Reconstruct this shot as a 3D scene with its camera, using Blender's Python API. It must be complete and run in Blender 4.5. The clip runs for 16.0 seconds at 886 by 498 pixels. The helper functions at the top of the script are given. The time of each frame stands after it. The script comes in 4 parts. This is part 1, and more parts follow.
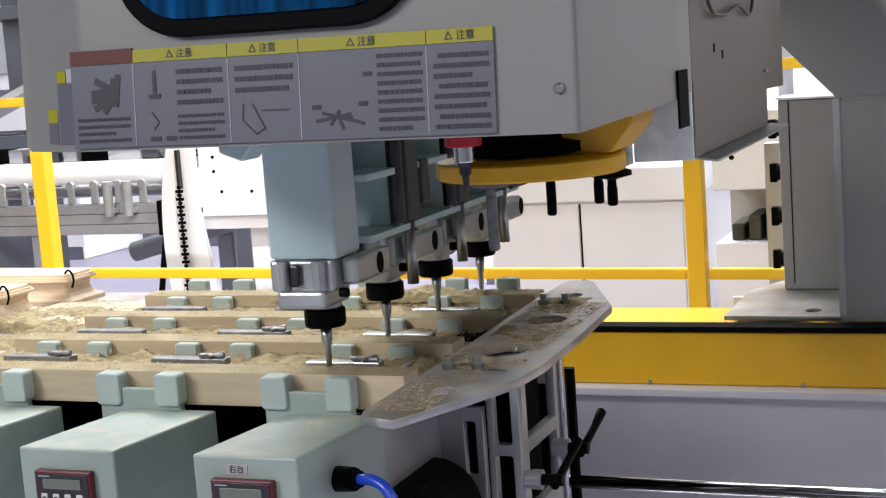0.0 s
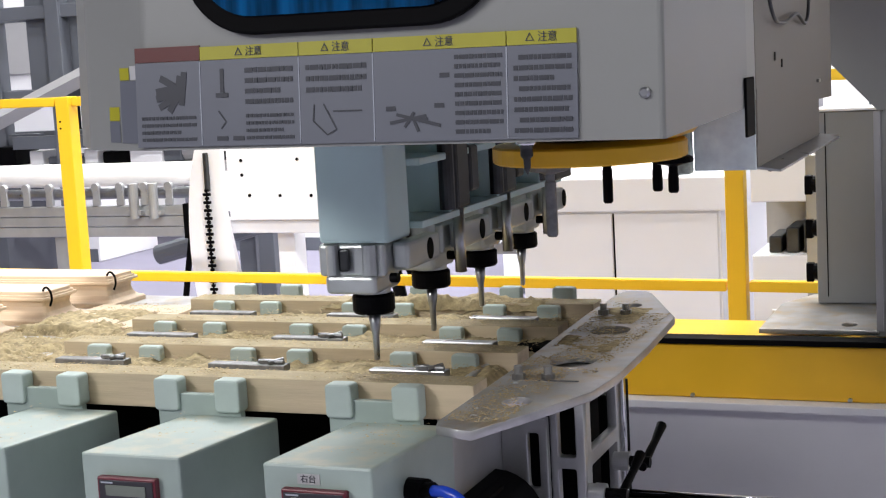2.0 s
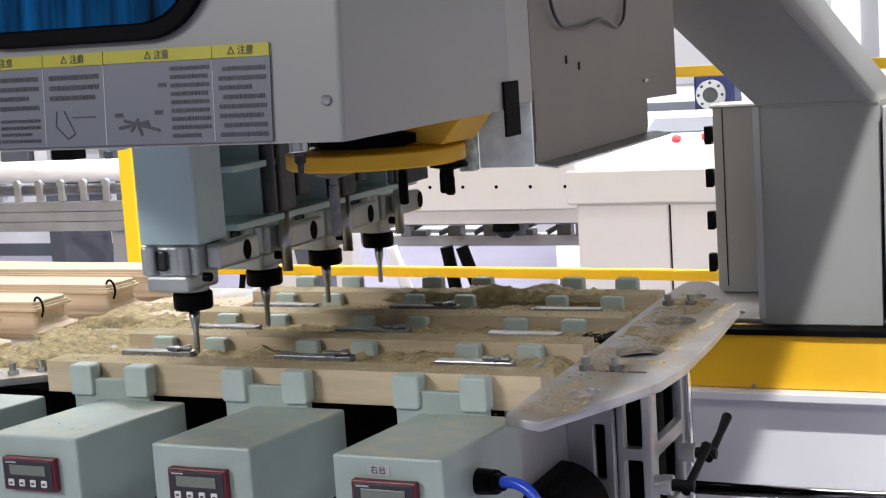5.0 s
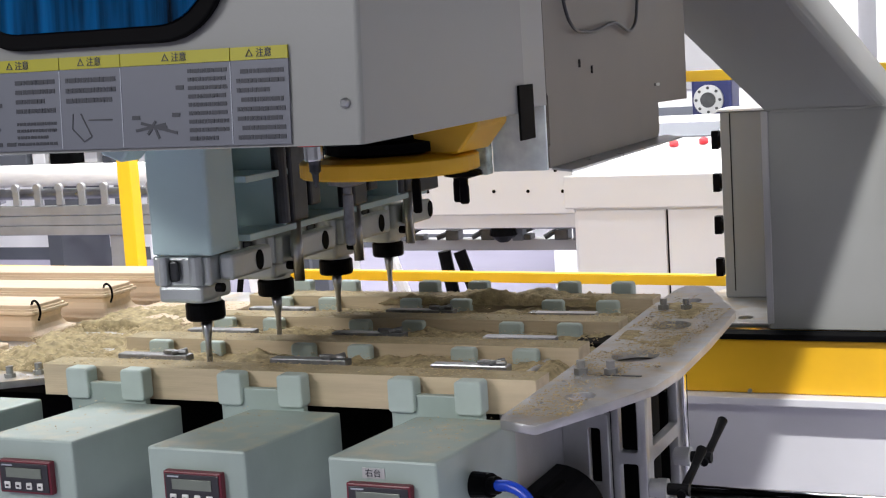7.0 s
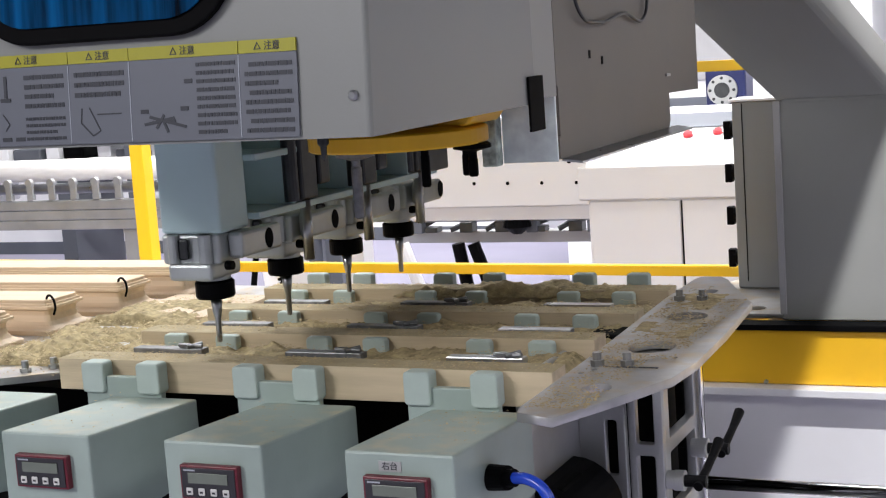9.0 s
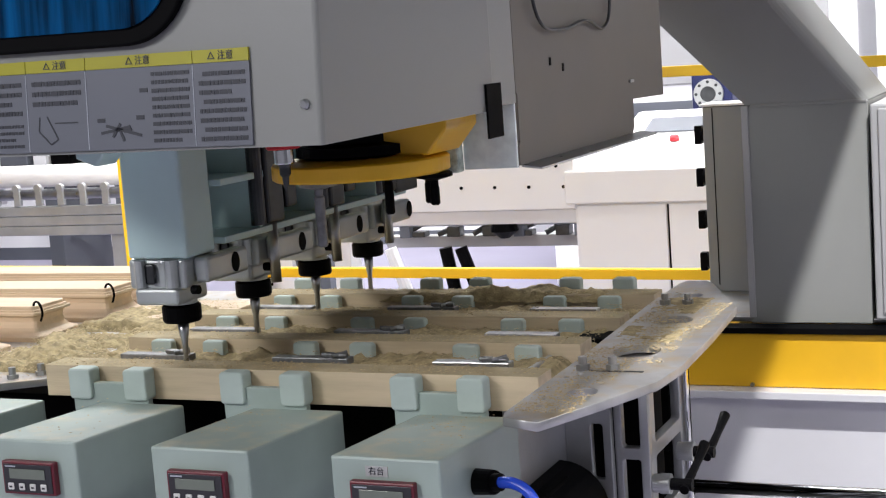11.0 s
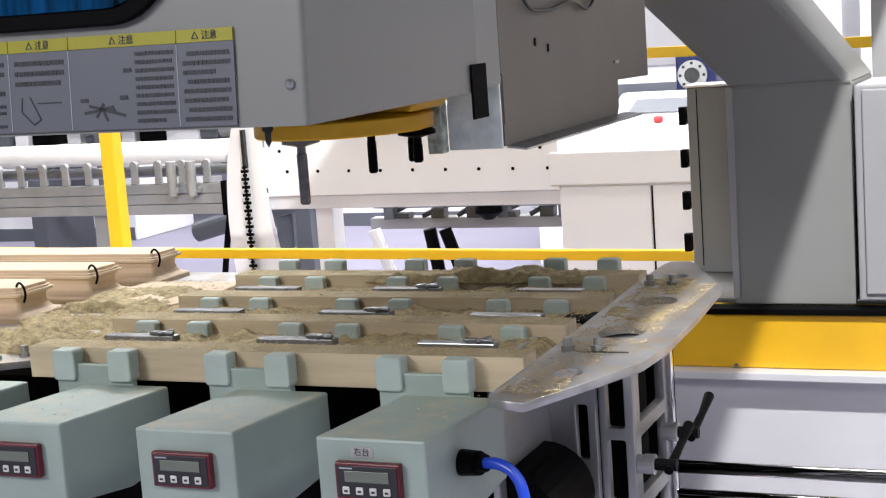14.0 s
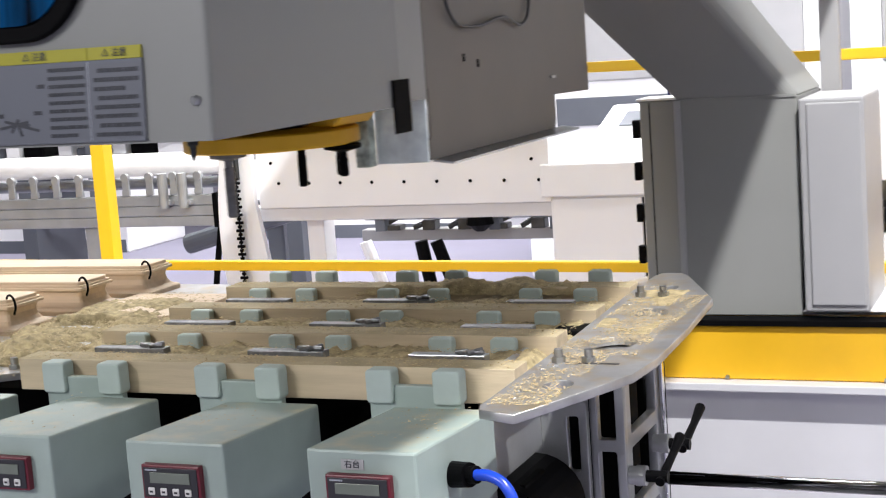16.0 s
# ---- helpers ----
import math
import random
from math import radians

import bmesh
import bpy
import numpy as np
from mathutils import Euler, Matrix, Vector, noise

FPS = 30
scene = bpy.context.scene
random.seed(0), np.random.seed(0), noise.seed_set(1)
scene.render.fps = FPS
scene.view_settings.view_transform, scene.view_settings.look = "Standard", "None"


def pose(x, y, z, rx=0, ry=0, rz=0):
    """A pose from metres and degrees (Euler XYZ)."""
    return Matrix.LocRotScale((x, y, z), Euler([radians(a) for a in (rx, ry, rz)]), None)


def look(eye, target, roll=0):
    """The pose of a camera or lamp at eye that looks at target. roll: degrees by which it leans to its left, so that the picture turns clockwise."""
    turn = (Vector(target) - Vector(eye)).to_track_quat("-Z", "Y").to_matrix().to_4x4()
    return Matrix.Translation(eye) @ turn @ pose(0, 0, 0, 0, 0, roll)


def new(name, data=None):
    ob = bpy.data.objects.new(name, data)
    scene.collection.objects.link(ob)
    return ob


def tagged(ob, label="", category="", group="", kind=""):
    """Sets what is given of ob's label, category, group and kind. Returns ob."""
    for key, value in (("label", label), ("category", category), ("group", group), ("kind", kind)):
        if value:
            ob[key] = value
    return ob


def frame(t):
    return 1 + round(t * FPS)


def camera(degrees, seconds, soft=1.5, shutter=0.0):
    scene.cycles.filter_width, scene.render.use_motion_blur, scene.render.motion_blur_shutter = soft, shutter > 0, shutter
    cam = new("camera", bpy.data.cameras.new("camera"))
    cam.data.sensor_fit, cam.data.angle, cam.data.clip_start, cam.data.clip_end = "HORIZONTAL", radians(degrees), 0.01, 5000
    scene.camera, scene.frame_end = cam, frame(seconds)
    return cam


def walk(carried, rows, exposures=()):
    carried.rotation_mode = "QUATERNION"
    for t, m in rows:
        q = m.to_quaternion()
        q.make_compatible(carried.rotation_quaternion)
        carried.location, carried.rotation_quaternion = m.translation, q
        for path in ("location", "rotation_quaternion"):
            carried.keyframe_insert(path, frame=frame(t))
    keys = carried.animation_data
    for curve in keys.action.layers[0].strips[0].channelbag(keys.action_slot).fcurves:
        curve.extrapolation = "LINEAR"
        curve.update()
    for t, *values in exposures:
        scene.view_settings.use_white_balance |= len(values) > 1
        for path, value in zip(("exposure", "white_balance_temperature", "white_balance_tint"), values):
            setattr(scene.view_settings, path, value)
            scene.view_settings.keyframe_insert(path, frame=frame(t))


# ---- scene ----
cam = camera(33.0, 16.0, soft=1.2, shutter=0.4)
PATH = [
    (0, (0.951, -2.124, 1.473), (0.202, -0.291, 1.197), -4.1),
    (0.5, (0.908, -2.127, 1.473), (0.167, -0.291, 1.194), -3.5),
    (1, (0.87, -2.131, 1.472), (0.108, -0.303, 1.195), -3.6),
    (1.5, (0.848, -2.124, 1.473), (0.091, -0.293, 1.201), -3.5),
    (2, (0.829, -2.115, 1.47), (0.077, -0.281, 1.205), -3.2),
    (2.5, (0.821, -2.114, 1.468), (0.064, -0.282, 1.205), -3.3),
    (3, (0.801, -2.117, 1.47), (0.012, -0.298, 1.204), -3.3),
    (3.5, (0.793, -2.12, 1.467), (-0.016, -0.311, 1.198), -3.2),
    (4, (0.794, -2.119, 1.469), (-0.02, -0.313, 1.197), -3.6),
    (6.5, (0.809, -2.131, 1.469), (-0.001, -0.322, 1.202), -3.7),
    (7, (0.808, -2.127, 1.468), (-0.002, -0.317, 1.203), -3.6),
    (7.5, (0.805, -2.121, 1.466), (-0.006, -0.312, 1.2), -3.7),
    (8, (0.797, -2.119, 1.465), (-0.014, -0.311, 1.194), -3.7),
    (8.5, (0.798, -2.12, 1.465), (-0.021, -0.316, 1.193), -3.7),
    (9, (0.802, -2.121, 1.467), (-0.024, -0.32, 1.193), -4.0),
    (9.5, (0.805, -2.127, 1.469), (-0.024, -0.327, 1.196), -4.1),
    (10, (0.813, -2.132, 1.469), (-0.007, -0.327, 1.202), -4.1),
    (12.5, (0.803, -2.114, 1.473), (-0.003, -0.306, 1.189), -4.2),
    (13, (0.807, -2.112, 1.468), (0.007, -0.302, 1.177), -4.2),
    (13.5, (0.807, -2.116, 1.469), (0.012, -0.305, 1.173), -4.3),
    (14, (0.806, -2.125, 1.469), (0.014, -0.312, 1.173), -4.1),
    (14.5, (0.81, -2.126, 1.471), (0.021, -0.311, 1.178), -4.1),
    (15, (0.812, -2.126, 1.47), (0.027, -0.308, 1.188), -4.1),
    (15.5, (0.808, -2.123, 1.47), (0.025, -0.304, 1.189), -4.1),
    (16, (0.807, -2.123, 1.468), (0.025, -0.303, 1.187), -4.1),
]
walk(cam, [(t, look(eye, target, roll)) for t, eye, target, roll in PATH])

# ---- light: exhibition hall, unseen lamps added under the ceiling ----
world = bpy.data.worlds.new("hall_air")
world.use_nodes = True
world.node_tree.nodes["Background"].inputs[0].default_value = (0.93, 0.96, 1.0, 1)
world.node_tree.nodes["Background"].inputs[1].default_value = 0.35
scene.world = world


def unseen_lamp(x, y, z, sx, sy, watts, target=None):
    data = bpy.data.lights.new("unseen_lamp", "AREA")
    data.shape, data.size, data.size_y, data.energy = "RECTANGLE", sx, sy, watts
    data.color = (0.988, 0.977, 0.99)
    ob = new("unseen_lamp", data)
    ob.matrix_world = look((x, y, z), target or (x, y + 0.01, 0))
    return ob


# Key lamp, placed from the diagonal shadow edge on the column.
unseen_lamp(1.57, -1.2, 5.0, 0.10, 0.10, 440, (0.0, 1.2, 0.8))
# Unseen ceiling rows that light the hall and the background.
unseen_lamp(-3.0, 1.0, 6.2, 5.0, 1.0, 170)
unseen_lamp(-0.6, 4.2, 6.2, 5.0, 1.0, 500)
unseen_lamp(-3.0, 6.5, 6.2, 8.0, 1.5, 1000)
# Fill lamps added to brighten fronts, right-facing sides and the base panel.
unseen_lamp(-3.6, -6.2, 4.4, 2.2, 1.5, 300, (-0.4, 0.4, 0.9))
unseen_lamp(7.0, 0.5, 6.2, 2.0, 8.0, 250)
unseen_lamp(1.6, -5.2, 4.8, 3.0, 1.2, 105, (1.0, 1.2, 0.4))
scene.view_settings.exposure = -0.08


# ---- materials ----
def mat(name, color, rough=0.5, metal=0.0, vary=0.08, scale=6.0, bump=0.0, bump_scale=120.0, stretch=(1, 1, 1), spec=0.5, dust=None, dust_amount=0.0):
    m = bpy.data.materials.new(name)
    m.use_nodes = True
    nt = m.node_tree
    n, l = nt.nodes, nt.links
    p = n["Principled BSDF"]
    p.inputs["Roughness"].default_value, p.inputs["Metallic"].default_value = rough, metal
    p.inputs["Specular IOR Level"].default_value = spec
    tc = n.new("ShaderNodeTexCoord")
    mp = n.new("ShaderNodeMapping")
    mp.inputs["Scale"].default_value = stretch
    l.new(tc.outputs["Object"], mp.inputs["Vector"])
    big = n.new("ShaderNodeTexNoise")
    big.inputs["Scale"].default_value, big.inputs["Detail"].default_value = scale, 6
    l.new(mp.outputs[0], big.inputs["Vector"])
    ramp = n.new("ShaderNodeValToRGB")
    ramp.color_ramp.elements[0].position, ramp.color_ramp.elements[1].position = 0.3, 0.7
    ramp.color_ramp.elements[0].color = (*[c * (1 - vary) for c in color], 1)
    ramp.color_ramp.elements[1].color = (*[min(1, c * (1 + vary)) for c in color], 1)
    l.new(big.outputs["Fac"], ramp.inputs["Fac"])
    out = ramp.outputs["Color"]
    if dust:
        dn = n.new("ShaderNodeTexNoise")
        dn.inputs["Scale"].default_value, dn.inputs["Detail"].default_value = 22, 9
        l.new(tc.outputs["Object"], dn.inputs["Vector"])
        dr = n.new("ShaderNodeMapRange")
        dr.inputs["From Min"].default_value = 0.60 - 0.3 * dust_amount
        dr.inputs["From Max"].default_value = 0.88 - 0.2 * dust_amount
        l.new(dn.outputs["Fac"], dr.inputs["Value"])
        geo = n.new("ShaderNodeNewGeometry")
        sep = n.new("ShaderNodeSeparateXYZ")
        l.new(geo.outputs["Normal"], sep.inputs[0])
        up = n.new("ShaderNodeMapRange")
        up.inputs["From Min"].default_value, up.inputs["From Max"].default_value = 0.35, 0.8
        l.new(sep.outputs["Z"], up.inputs["Value"])
        lies = n.new("ShaderNodeMath")
        lies.operation = "MULTIPLY"
        l.new(dr.outputs[0], lies.inputs[0])
        l.new(up.outputs[0], lies.inputs[1])
        mx = n.new("ShaderNodeMixRGB")
        mx.inputs[2].default_value = (*dust, 1)
        l.new(lies.outputs[0], mx.inputs[0])
        l.new(out, mx.inputs[1])
        out = mx.outputs[0]
    l.new(out, p.inputs["Base Color"])
    fine = n.new("ShaderNodeTexNoise")
    fine.inputs["Scale"].default_value, fine.inputs["Detail"].default_value = bump_scale, 4
    l.new(mp.outputs[0], fine.inputs["Vector"])
    rr = n.new("ShaderNodeMapRange")
    rr.inputs["To Min"].default_value, rr.inputs["To Max"].default_value = max(0.02, rough - 0.08), min(1, rough + 0.08)
    l.new(big.outputs["Fac"], rr.inputs["Value"])
    l.new(rr.outputs[0], p.inputs["Roughness"])
    if bump:
        b = n.new("ShaderNodeBump")
        b.inputs["Strength"].default_value, b.inputs["Distance"].default_value = bump, 0.002
        l.new(fine.outputs["Fac"], b.inputs["Height"])
        l.new(b.outputs[0], p.inputs["Normal"])
    return m


def glass(name, color, rough=0.05):
    m = bpy.data.materials.new(name)
    m.use_nodes = True
    p = m.node_tree.nodes["Principled BSDF"]
    p.inputs["Base Color"].default_value = (*color, 1)
    p.inputs["Transmission Weight"].default_value = 1.0
    p.inputs["Roughness"].default_value = rough
    return m


DUST = (0.47, 0.44, 0.31)
# Hood paint darkened: the dimness of its front is in this colour.
M_HOOD = mat("shaded_hood_paint", (0.20, 0.205, 0.20), 0.42, vary=0.05, scale=3, bump=0.06, bump_scale=300)
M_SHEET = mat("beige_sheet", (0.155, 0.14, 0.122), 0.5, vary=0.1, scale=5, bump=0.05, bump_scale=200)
M_PALE = mat("pale_green_paint", (0.58, 0.75, 0.76), 0.45, vary=0.06, scale=6, bump=0.06, bump_scale=250, dust=None)
M_POD = mat("pod_paint", (0.31, 0.38, 0.35), 0.45, vary=0.12, scale=7, bump=0.08, bump_scale=220, dust=DUST, dust_amount=0.38)
M_PAD = mat("pad_rubber", (0.42, 0.50, 0.47), 0.7, vary=0.06, scale=20, bump=0.1, bump_scale=300, dust=DUST, dust_amount=0.1)
M_COL = mat("column_grey", (0.285, 0.29, 0.275), 0.45, vary=0.05, scale=3, bump=0.06, bump_scale=250)
M_DKBOX = mat("dark_grey_box", (0.25, 0.255, 0.26), 0.5, vary=0.06, scale=4, bump=0.05, bump_scale=250)
M_LTBOX = mat("light_grey_box", (0.38, 0.38, 0.385), 0.45, vary=0.05, scale=4)
M_YEL = mat("yellow_paint", (0.83, 0.47, 0.02), 0.35, vary=0.06, scale=5, bump=0.05, bump_scale=150)
M_YEL2 = mat("yellow_fence_paint", (0.86, 0.55, 0.02), 0.4, vary=0.05, scale=5)
M_WHITE = mat("white_paint", (0.86, 0.86, 0.87), 0.4, vary=0.03, scale=2, bump=0.03)
M_OFFW = mat("off_white_paint", (0.70, 0.70, 0.72), 0.42, vary=0.06, scale=3, bump=0.05)
M_BLACK = mat("black_plastic", (0.003, 0.003, 0.0035), 0.42, vary=0.3, scale=20, spec=0.04)
M_RUB = mat("black_rubber", (0.003, 0.003, 0.0035), 0.6, vary=0.2, scale=20, spec=0.04)
M_STEEL = mat("steel", (0.42, 0.43, 0.44), 0.3, 1.0, vary=0.15, scale=15, bump=0.05)
M_CHROME = mat("chrome", (0.7, 0.7, 0.72), 0.1, 1.0, vary=0.05)
M_ALU = mat("cast_aluminium", (0.44, 0.45, 0.45), 0.42, 0.7, vary=0.12, scale=9, bump=0.15, bump_scale=180)
M_ALUD = mat("dusty_aluminium", (0.42, 0.42, 0.42), 0.36, 0.7, vary=0.22, scale=14, bump=0.15, bump_scale=90, dust=(0.45, 0.34, 0.18), dust_amount=0.4)
M_CAST = mat("machined_cast", (0.50, 0.53, 0.53), 0.34, 0.5, vary=0.12, scale=14, bump=0.12, bump_scale=160)
M_GALV = mat("galvanised_sheet", (0.76, 0.86, 0.90), 0.35, 0.05, vary=0.18, scale=30, bump=0.05)
M_DKSTEEL = mat("dark_steel", (0.06, 0.063, 0.066), 0.35, 0.8, vary=0.25, scale=25)
# Near-black base colour holds the shade beneath the table.
M_DARK = mat("shade_black_frame", (0.004, 0.004, 0.004), 0.7, vary=0.4, scale=12, spec=0.05)
M_RED = mat("red_plastic", (0.55, 0.02, 0.03), 0.4, vary=0.1)
M_BLUE = mat("blue_tube", (0.01, 0.05, 0.45), 0.25, vary=0.1)
M_MOTOR = mat("blue_motor_paint", (0.004, 0.010, 0.075), 0.4, vary=0.1)
M_WOOD = mat("beech_board", (0.54, 0.445, 0.30), 0.65, vary=0.16, scale=7, stretch=(0.5, 6, 6), bump=0.25, bump_scale=60)
M_WOODT = mat("dusty_beech_top", (0.42, 0.35, 0.22), 0.85, vary=0.16, scale=16, bump=0.7, bump_scale=110, dust=(0.33, 0.275, 0.155), dust_amount=0.6)
M_PROF = mat("pale_planed_wood", (0.60, 0.47, 0.33), 0.6, vary=0.12, scale=6, stretch=(0.5, 7, 7), bump=0.15, bump_scale=50)
M_SAW = mat("sawdust", (0.34, 0.275, 0.15), 0.95, vary=0.42, scale=60, bump=0.9, bump_scale=160)
# Paper, yellow and red are toned down to carry the hood front's shade.
M_PAPER = mat("shaded_sticker_paper", (0.105, 0.113, 0.138), 0.4, vary=0.03, scale=5)
M_INK = mat("sticker_ink", (0.022, 0.024, 0.034), 0.5, vary=0.1)
M_STKY = mat("shaded_sticker_yellow", (0.30, 0.28, 0.012), 0.4, vary=0.05)
M_STKR = mat("shaded_sticker_red", (0.075, 0.004, 0.004), 0.4, vary=0.05)
M_LINE = mat("sticker_line", (0.33, 0.35, 0.40), 0.5)
M_LCD = mat("lcd_window", (0.14, 0.16, 0.135), 0.2, vary=0.06, scale=30)
M_FACE = mat("display_face", (0.022, 0.022, 0.026), 0.35, vary=0.1)
M_BEZEL = mat("red_bezel", (0.11, 0.008, 0.018), 0.4)
M_KEY = mat("white_key", (0.62, 0.62, 0.60), 0.4)
M_FLOOR = mat("hall_floor_carpet", (0.21, 0.20, 0.265), 0.7, vary=0.08, scale=2, bump=0.2, bump_scale=60)
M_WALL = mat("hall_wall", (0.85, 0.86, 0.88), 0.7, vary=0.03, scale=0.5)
# Grey picked to cut bounced light from the walls out of view.
M_GWALL = mat("bounce_cut_wall", (0.34, 0.35, 0.37), 0.8, vary=0.05, scale=0.5)
M_CEIL = mat("hall_ceiling", (0.3, 0.3, 0.32), 0.8, vary=0.05, scale=0.5)
M_WRAP = mat("white_film_wrap", (0.78, 0.77, 0.76), 0.35, vary=0.08, scale=18, stretch=(0.6, 3, 3), bump=0.4, bump_scale=14)
M_GREYM = mat("grey_machine_paint", (0.11, 0.12, 0.14), 0.45, vary=0.08, scale=3)
M_ACRYL = mat("blue_acrylic", (0.001, 0.040, 0.115), 0.08, vary=0.95, scale=9, stretch=(5, 1, 0.3), spec=0.25)
M_BRUSH = mat("brush_bristles", (0.45, 0.52, 0.47), 0.8, vary=0.5, scale=60, bump=0.8, bump_scale=300)


# ---- mesh helpers ----
def mesh_of(bm, name, material):
    me = bpy.data.meshes.new(name)
    bm.to_mesh(me)
    bm.free()
    for mm in material if isinstance(material, (list, tuple)) else [material]:
        me.materials.append(mm)
    return me


def part(name, bm, material, parent=None, label="", smooth=False):
    me = mesh_of(bm, name, material)
    if smooth:
        for f in me.polygons:
            f.use_smooth = True
    ob = new(name, me)
    ob.parent = parent
    if label:
        tagged(ob, label)
    return ob


def thing(name, label, category, group="", kind=""):
    return tagged(new(name), label, category, group, kind)


def add_box(bm, x0, x1, y0, y1, z0, z1, bev=0.0, segs=2, mi=0):
    r = bmesh.ops.create_cube(bm, size=1.0, matrix=Matrix.Translation(((x0 + x1) / 2, (y0 + y1) / 2, (z0 + z1) / 2)) @ Matrix.Diagonal((abs(x1 - x0), abs(y1 - y0), abs(z1 - z0), 1)))
    vs = r["verts"]
    faces = {f for v in vs for f in v.link_faces}
    for f in faces:
        f.material_index = mi
    if bev:
        edges = list({e for v in vs for e in v.link_edges})
        bmesh.ops.bevel(bm, geom=edges, offset=bev, segments=segs, affect="EDGES", profile=0.5)
    return bm


def box(x0, x1, y0, y1, z0, z1, bev=0.002, segs=2):
    return add_box(bmesh.new(), x0, x1, y0, y1, z0, z1, bev, segs)


def add_cyl(bm, a, b, r0, r1=None, n=20, caps=True):
    a, b = Vector(a), Vector(b)
    r1 = r0 if r1 is None else r1
    q = (b - a).to_track_quat("Z", "Y").to_matrix().to_4x4()
    bmesh.ops.create_cone(bm, cap_ends=caps, segments=n, radius1=r0, radius2=r1, depth=(b - a).length, matrix=Matrix.Translation((a + b) / 2) @ q)
    return bm


def cyl(a, b, r0, r1=None, n=20):
    return add_cyl(bmesh.new(), a, b, r0, r1, n)


def lathe(profile, cx, cy, n=24):
    """Turned body about an upright axis: profile of (radius, z)."""
    bm = bmesh.new()
    rings = [[bm.verts.new((cx + r * math.cos(2 * math.pi * k / n), cy + r * math.sin(2 * math.pi * k / n), z)) for k in range(n)] for r, z in profile]
    for a, b in zip(rings, rings[1:]):
        for k in range(n):
            bm.faces.new((a[k], a[(k + 1) % n], b[(k + 1) % n], b[k]))
    bm.faces.new(rings[0][::-1])
    bm.faces.new(rings[-1])
    bmesh.ops.recalc_face_normals(bm, faces=bm.faces)
    return bm


def prism(points, axis, lo, hi, bev=0.0):
    """Polygon in the plane across an axis, pulled from lo to hi."""
    bm = bmesh.new()

    def at(p, h):
        return {"x": (h, p[0], p[1]), "y": (p[0], h, p[1]), "z": (p[0], p[1], h)}[axis]

    a = [bm.verts.new(at(p, lo)) for p in points]
    b = [bm.verts.new(at(p, hi)) for p in points]
    bm.faces.new(a)
    bm.faces.new(b)
    for k in range(len(points)):
        bm.faces.new((a[k], a[(k + 1) % len(points)], b[(k + 1) % len(points)], b[k]))
    bmesh.ops.recalc_face_normals(bm, faces=bm.faces)
    if bev:
        bmesh.ops.bevel(bm, geom=list(bm.edges), offset=bev, segments=2, affect="EDGES", profile=0.5)
    return bm


def rounded(x0, x1, z0, z1, r, n=8):
    pts = []
    for cx, cz, a0 in ((x1 - r, z1 - r, 0), (x0 + r, z1 - r, 90), (x0 + r, z0 + r, 180), (x1 - r, z0 + r, 270)):
        for k in range(n + 1):
            a = radians(a0 + 90 * k / n)
            pts.append((cx + r * math.cos(a), cz + r * math.sin(a)))
    return pts


def plate_with_holes(outline, holes, z0, z1, n=28):
    """Flat plate with an outline and round holes, by a curve fill."""
    cu = bpy.data.curves.new("plate_outline", "CURVE")
    cu.dimensions, cu.fill_mode = "2D", "BOTH"
    for ring in [outline] + [[(x + rx * math.cos(2 * math.pi * k / n), y + ry * math.sin(2 * math.pi * k / n)) for k in range(n)] for x, y, rx, ry in holes]:
        sp = cu.splines.new("POLY")
        sp.points.add(len(ring) - 1)
        for q, (x, y) in zip(sp.points, ring):
            q.co = (x, y, 0, 1)
        sp.use_cyclic_u = True
    cu.extrude, cu.bevel_depth, cu.bevel_resolution = (z1 - z0) / 2 - 0.001, 0.001, 1
    ob = new("plate_tmp", cu)
    me = bpy.data.meshes.new_from_object(ob.evaluated_get(bpy.context.evaluated_depsgraph_get()))
    bpy.data.objects.remove(ob)
    bpy.data.curves.remove(cu)
    bm = bmesh.new()
    bm.from_mesh(me)
    bpy.data.meshes.remove(me)
    bmesh.ops.translate(bm, verts=bm.verts, vec=(0, 0, (z0 + z1) / 2))
    return bm


def plate_with_windows(outline, windows, thick):
    """Upright casting in the x-z plane, drawn as an outline with rounded windows (x0, x1, z0, z1)."""
    cu = bpy.data.curves.new("casting_outline", "CURVE")
    cu.dimensions, cu.fill_mode = "2D", "BOTH"
    for ring in [outline] + [rounded(a, b, c, d, 0.007, 4) for a, b, c, d in windows]:
        sp = cu.splines.new("POLY")
        sp.points.add(len(ring) - 1)
        for q, (x, y) in zip(sp.points, ring):
            q.co = (x, y, 0, 1)
        sp.use_cyclic_u = True
    cu.extrude, cu.bevel_depth, cu.bevel_resolution = thick / 2 - 0.002, 0.002, 2
    ob = new("casting_tmp", cu)
    me = bpy.data.meshes.new_from_object(ob.evaluated_get(bpy.context.evaluated_depsgraph_get()))
    bpy.data.objects.remove(ob)
    bpy.data.curves.remove(cu)
    bm = bmesh.new()
    bm.from_mesh(me)
    bpy.data.meshes.remove(me)
    bmesh.ops.transform(bm, matrix=pose(0, 0, 0, 90, 0, 0), verts=bm.verts)
    return bm


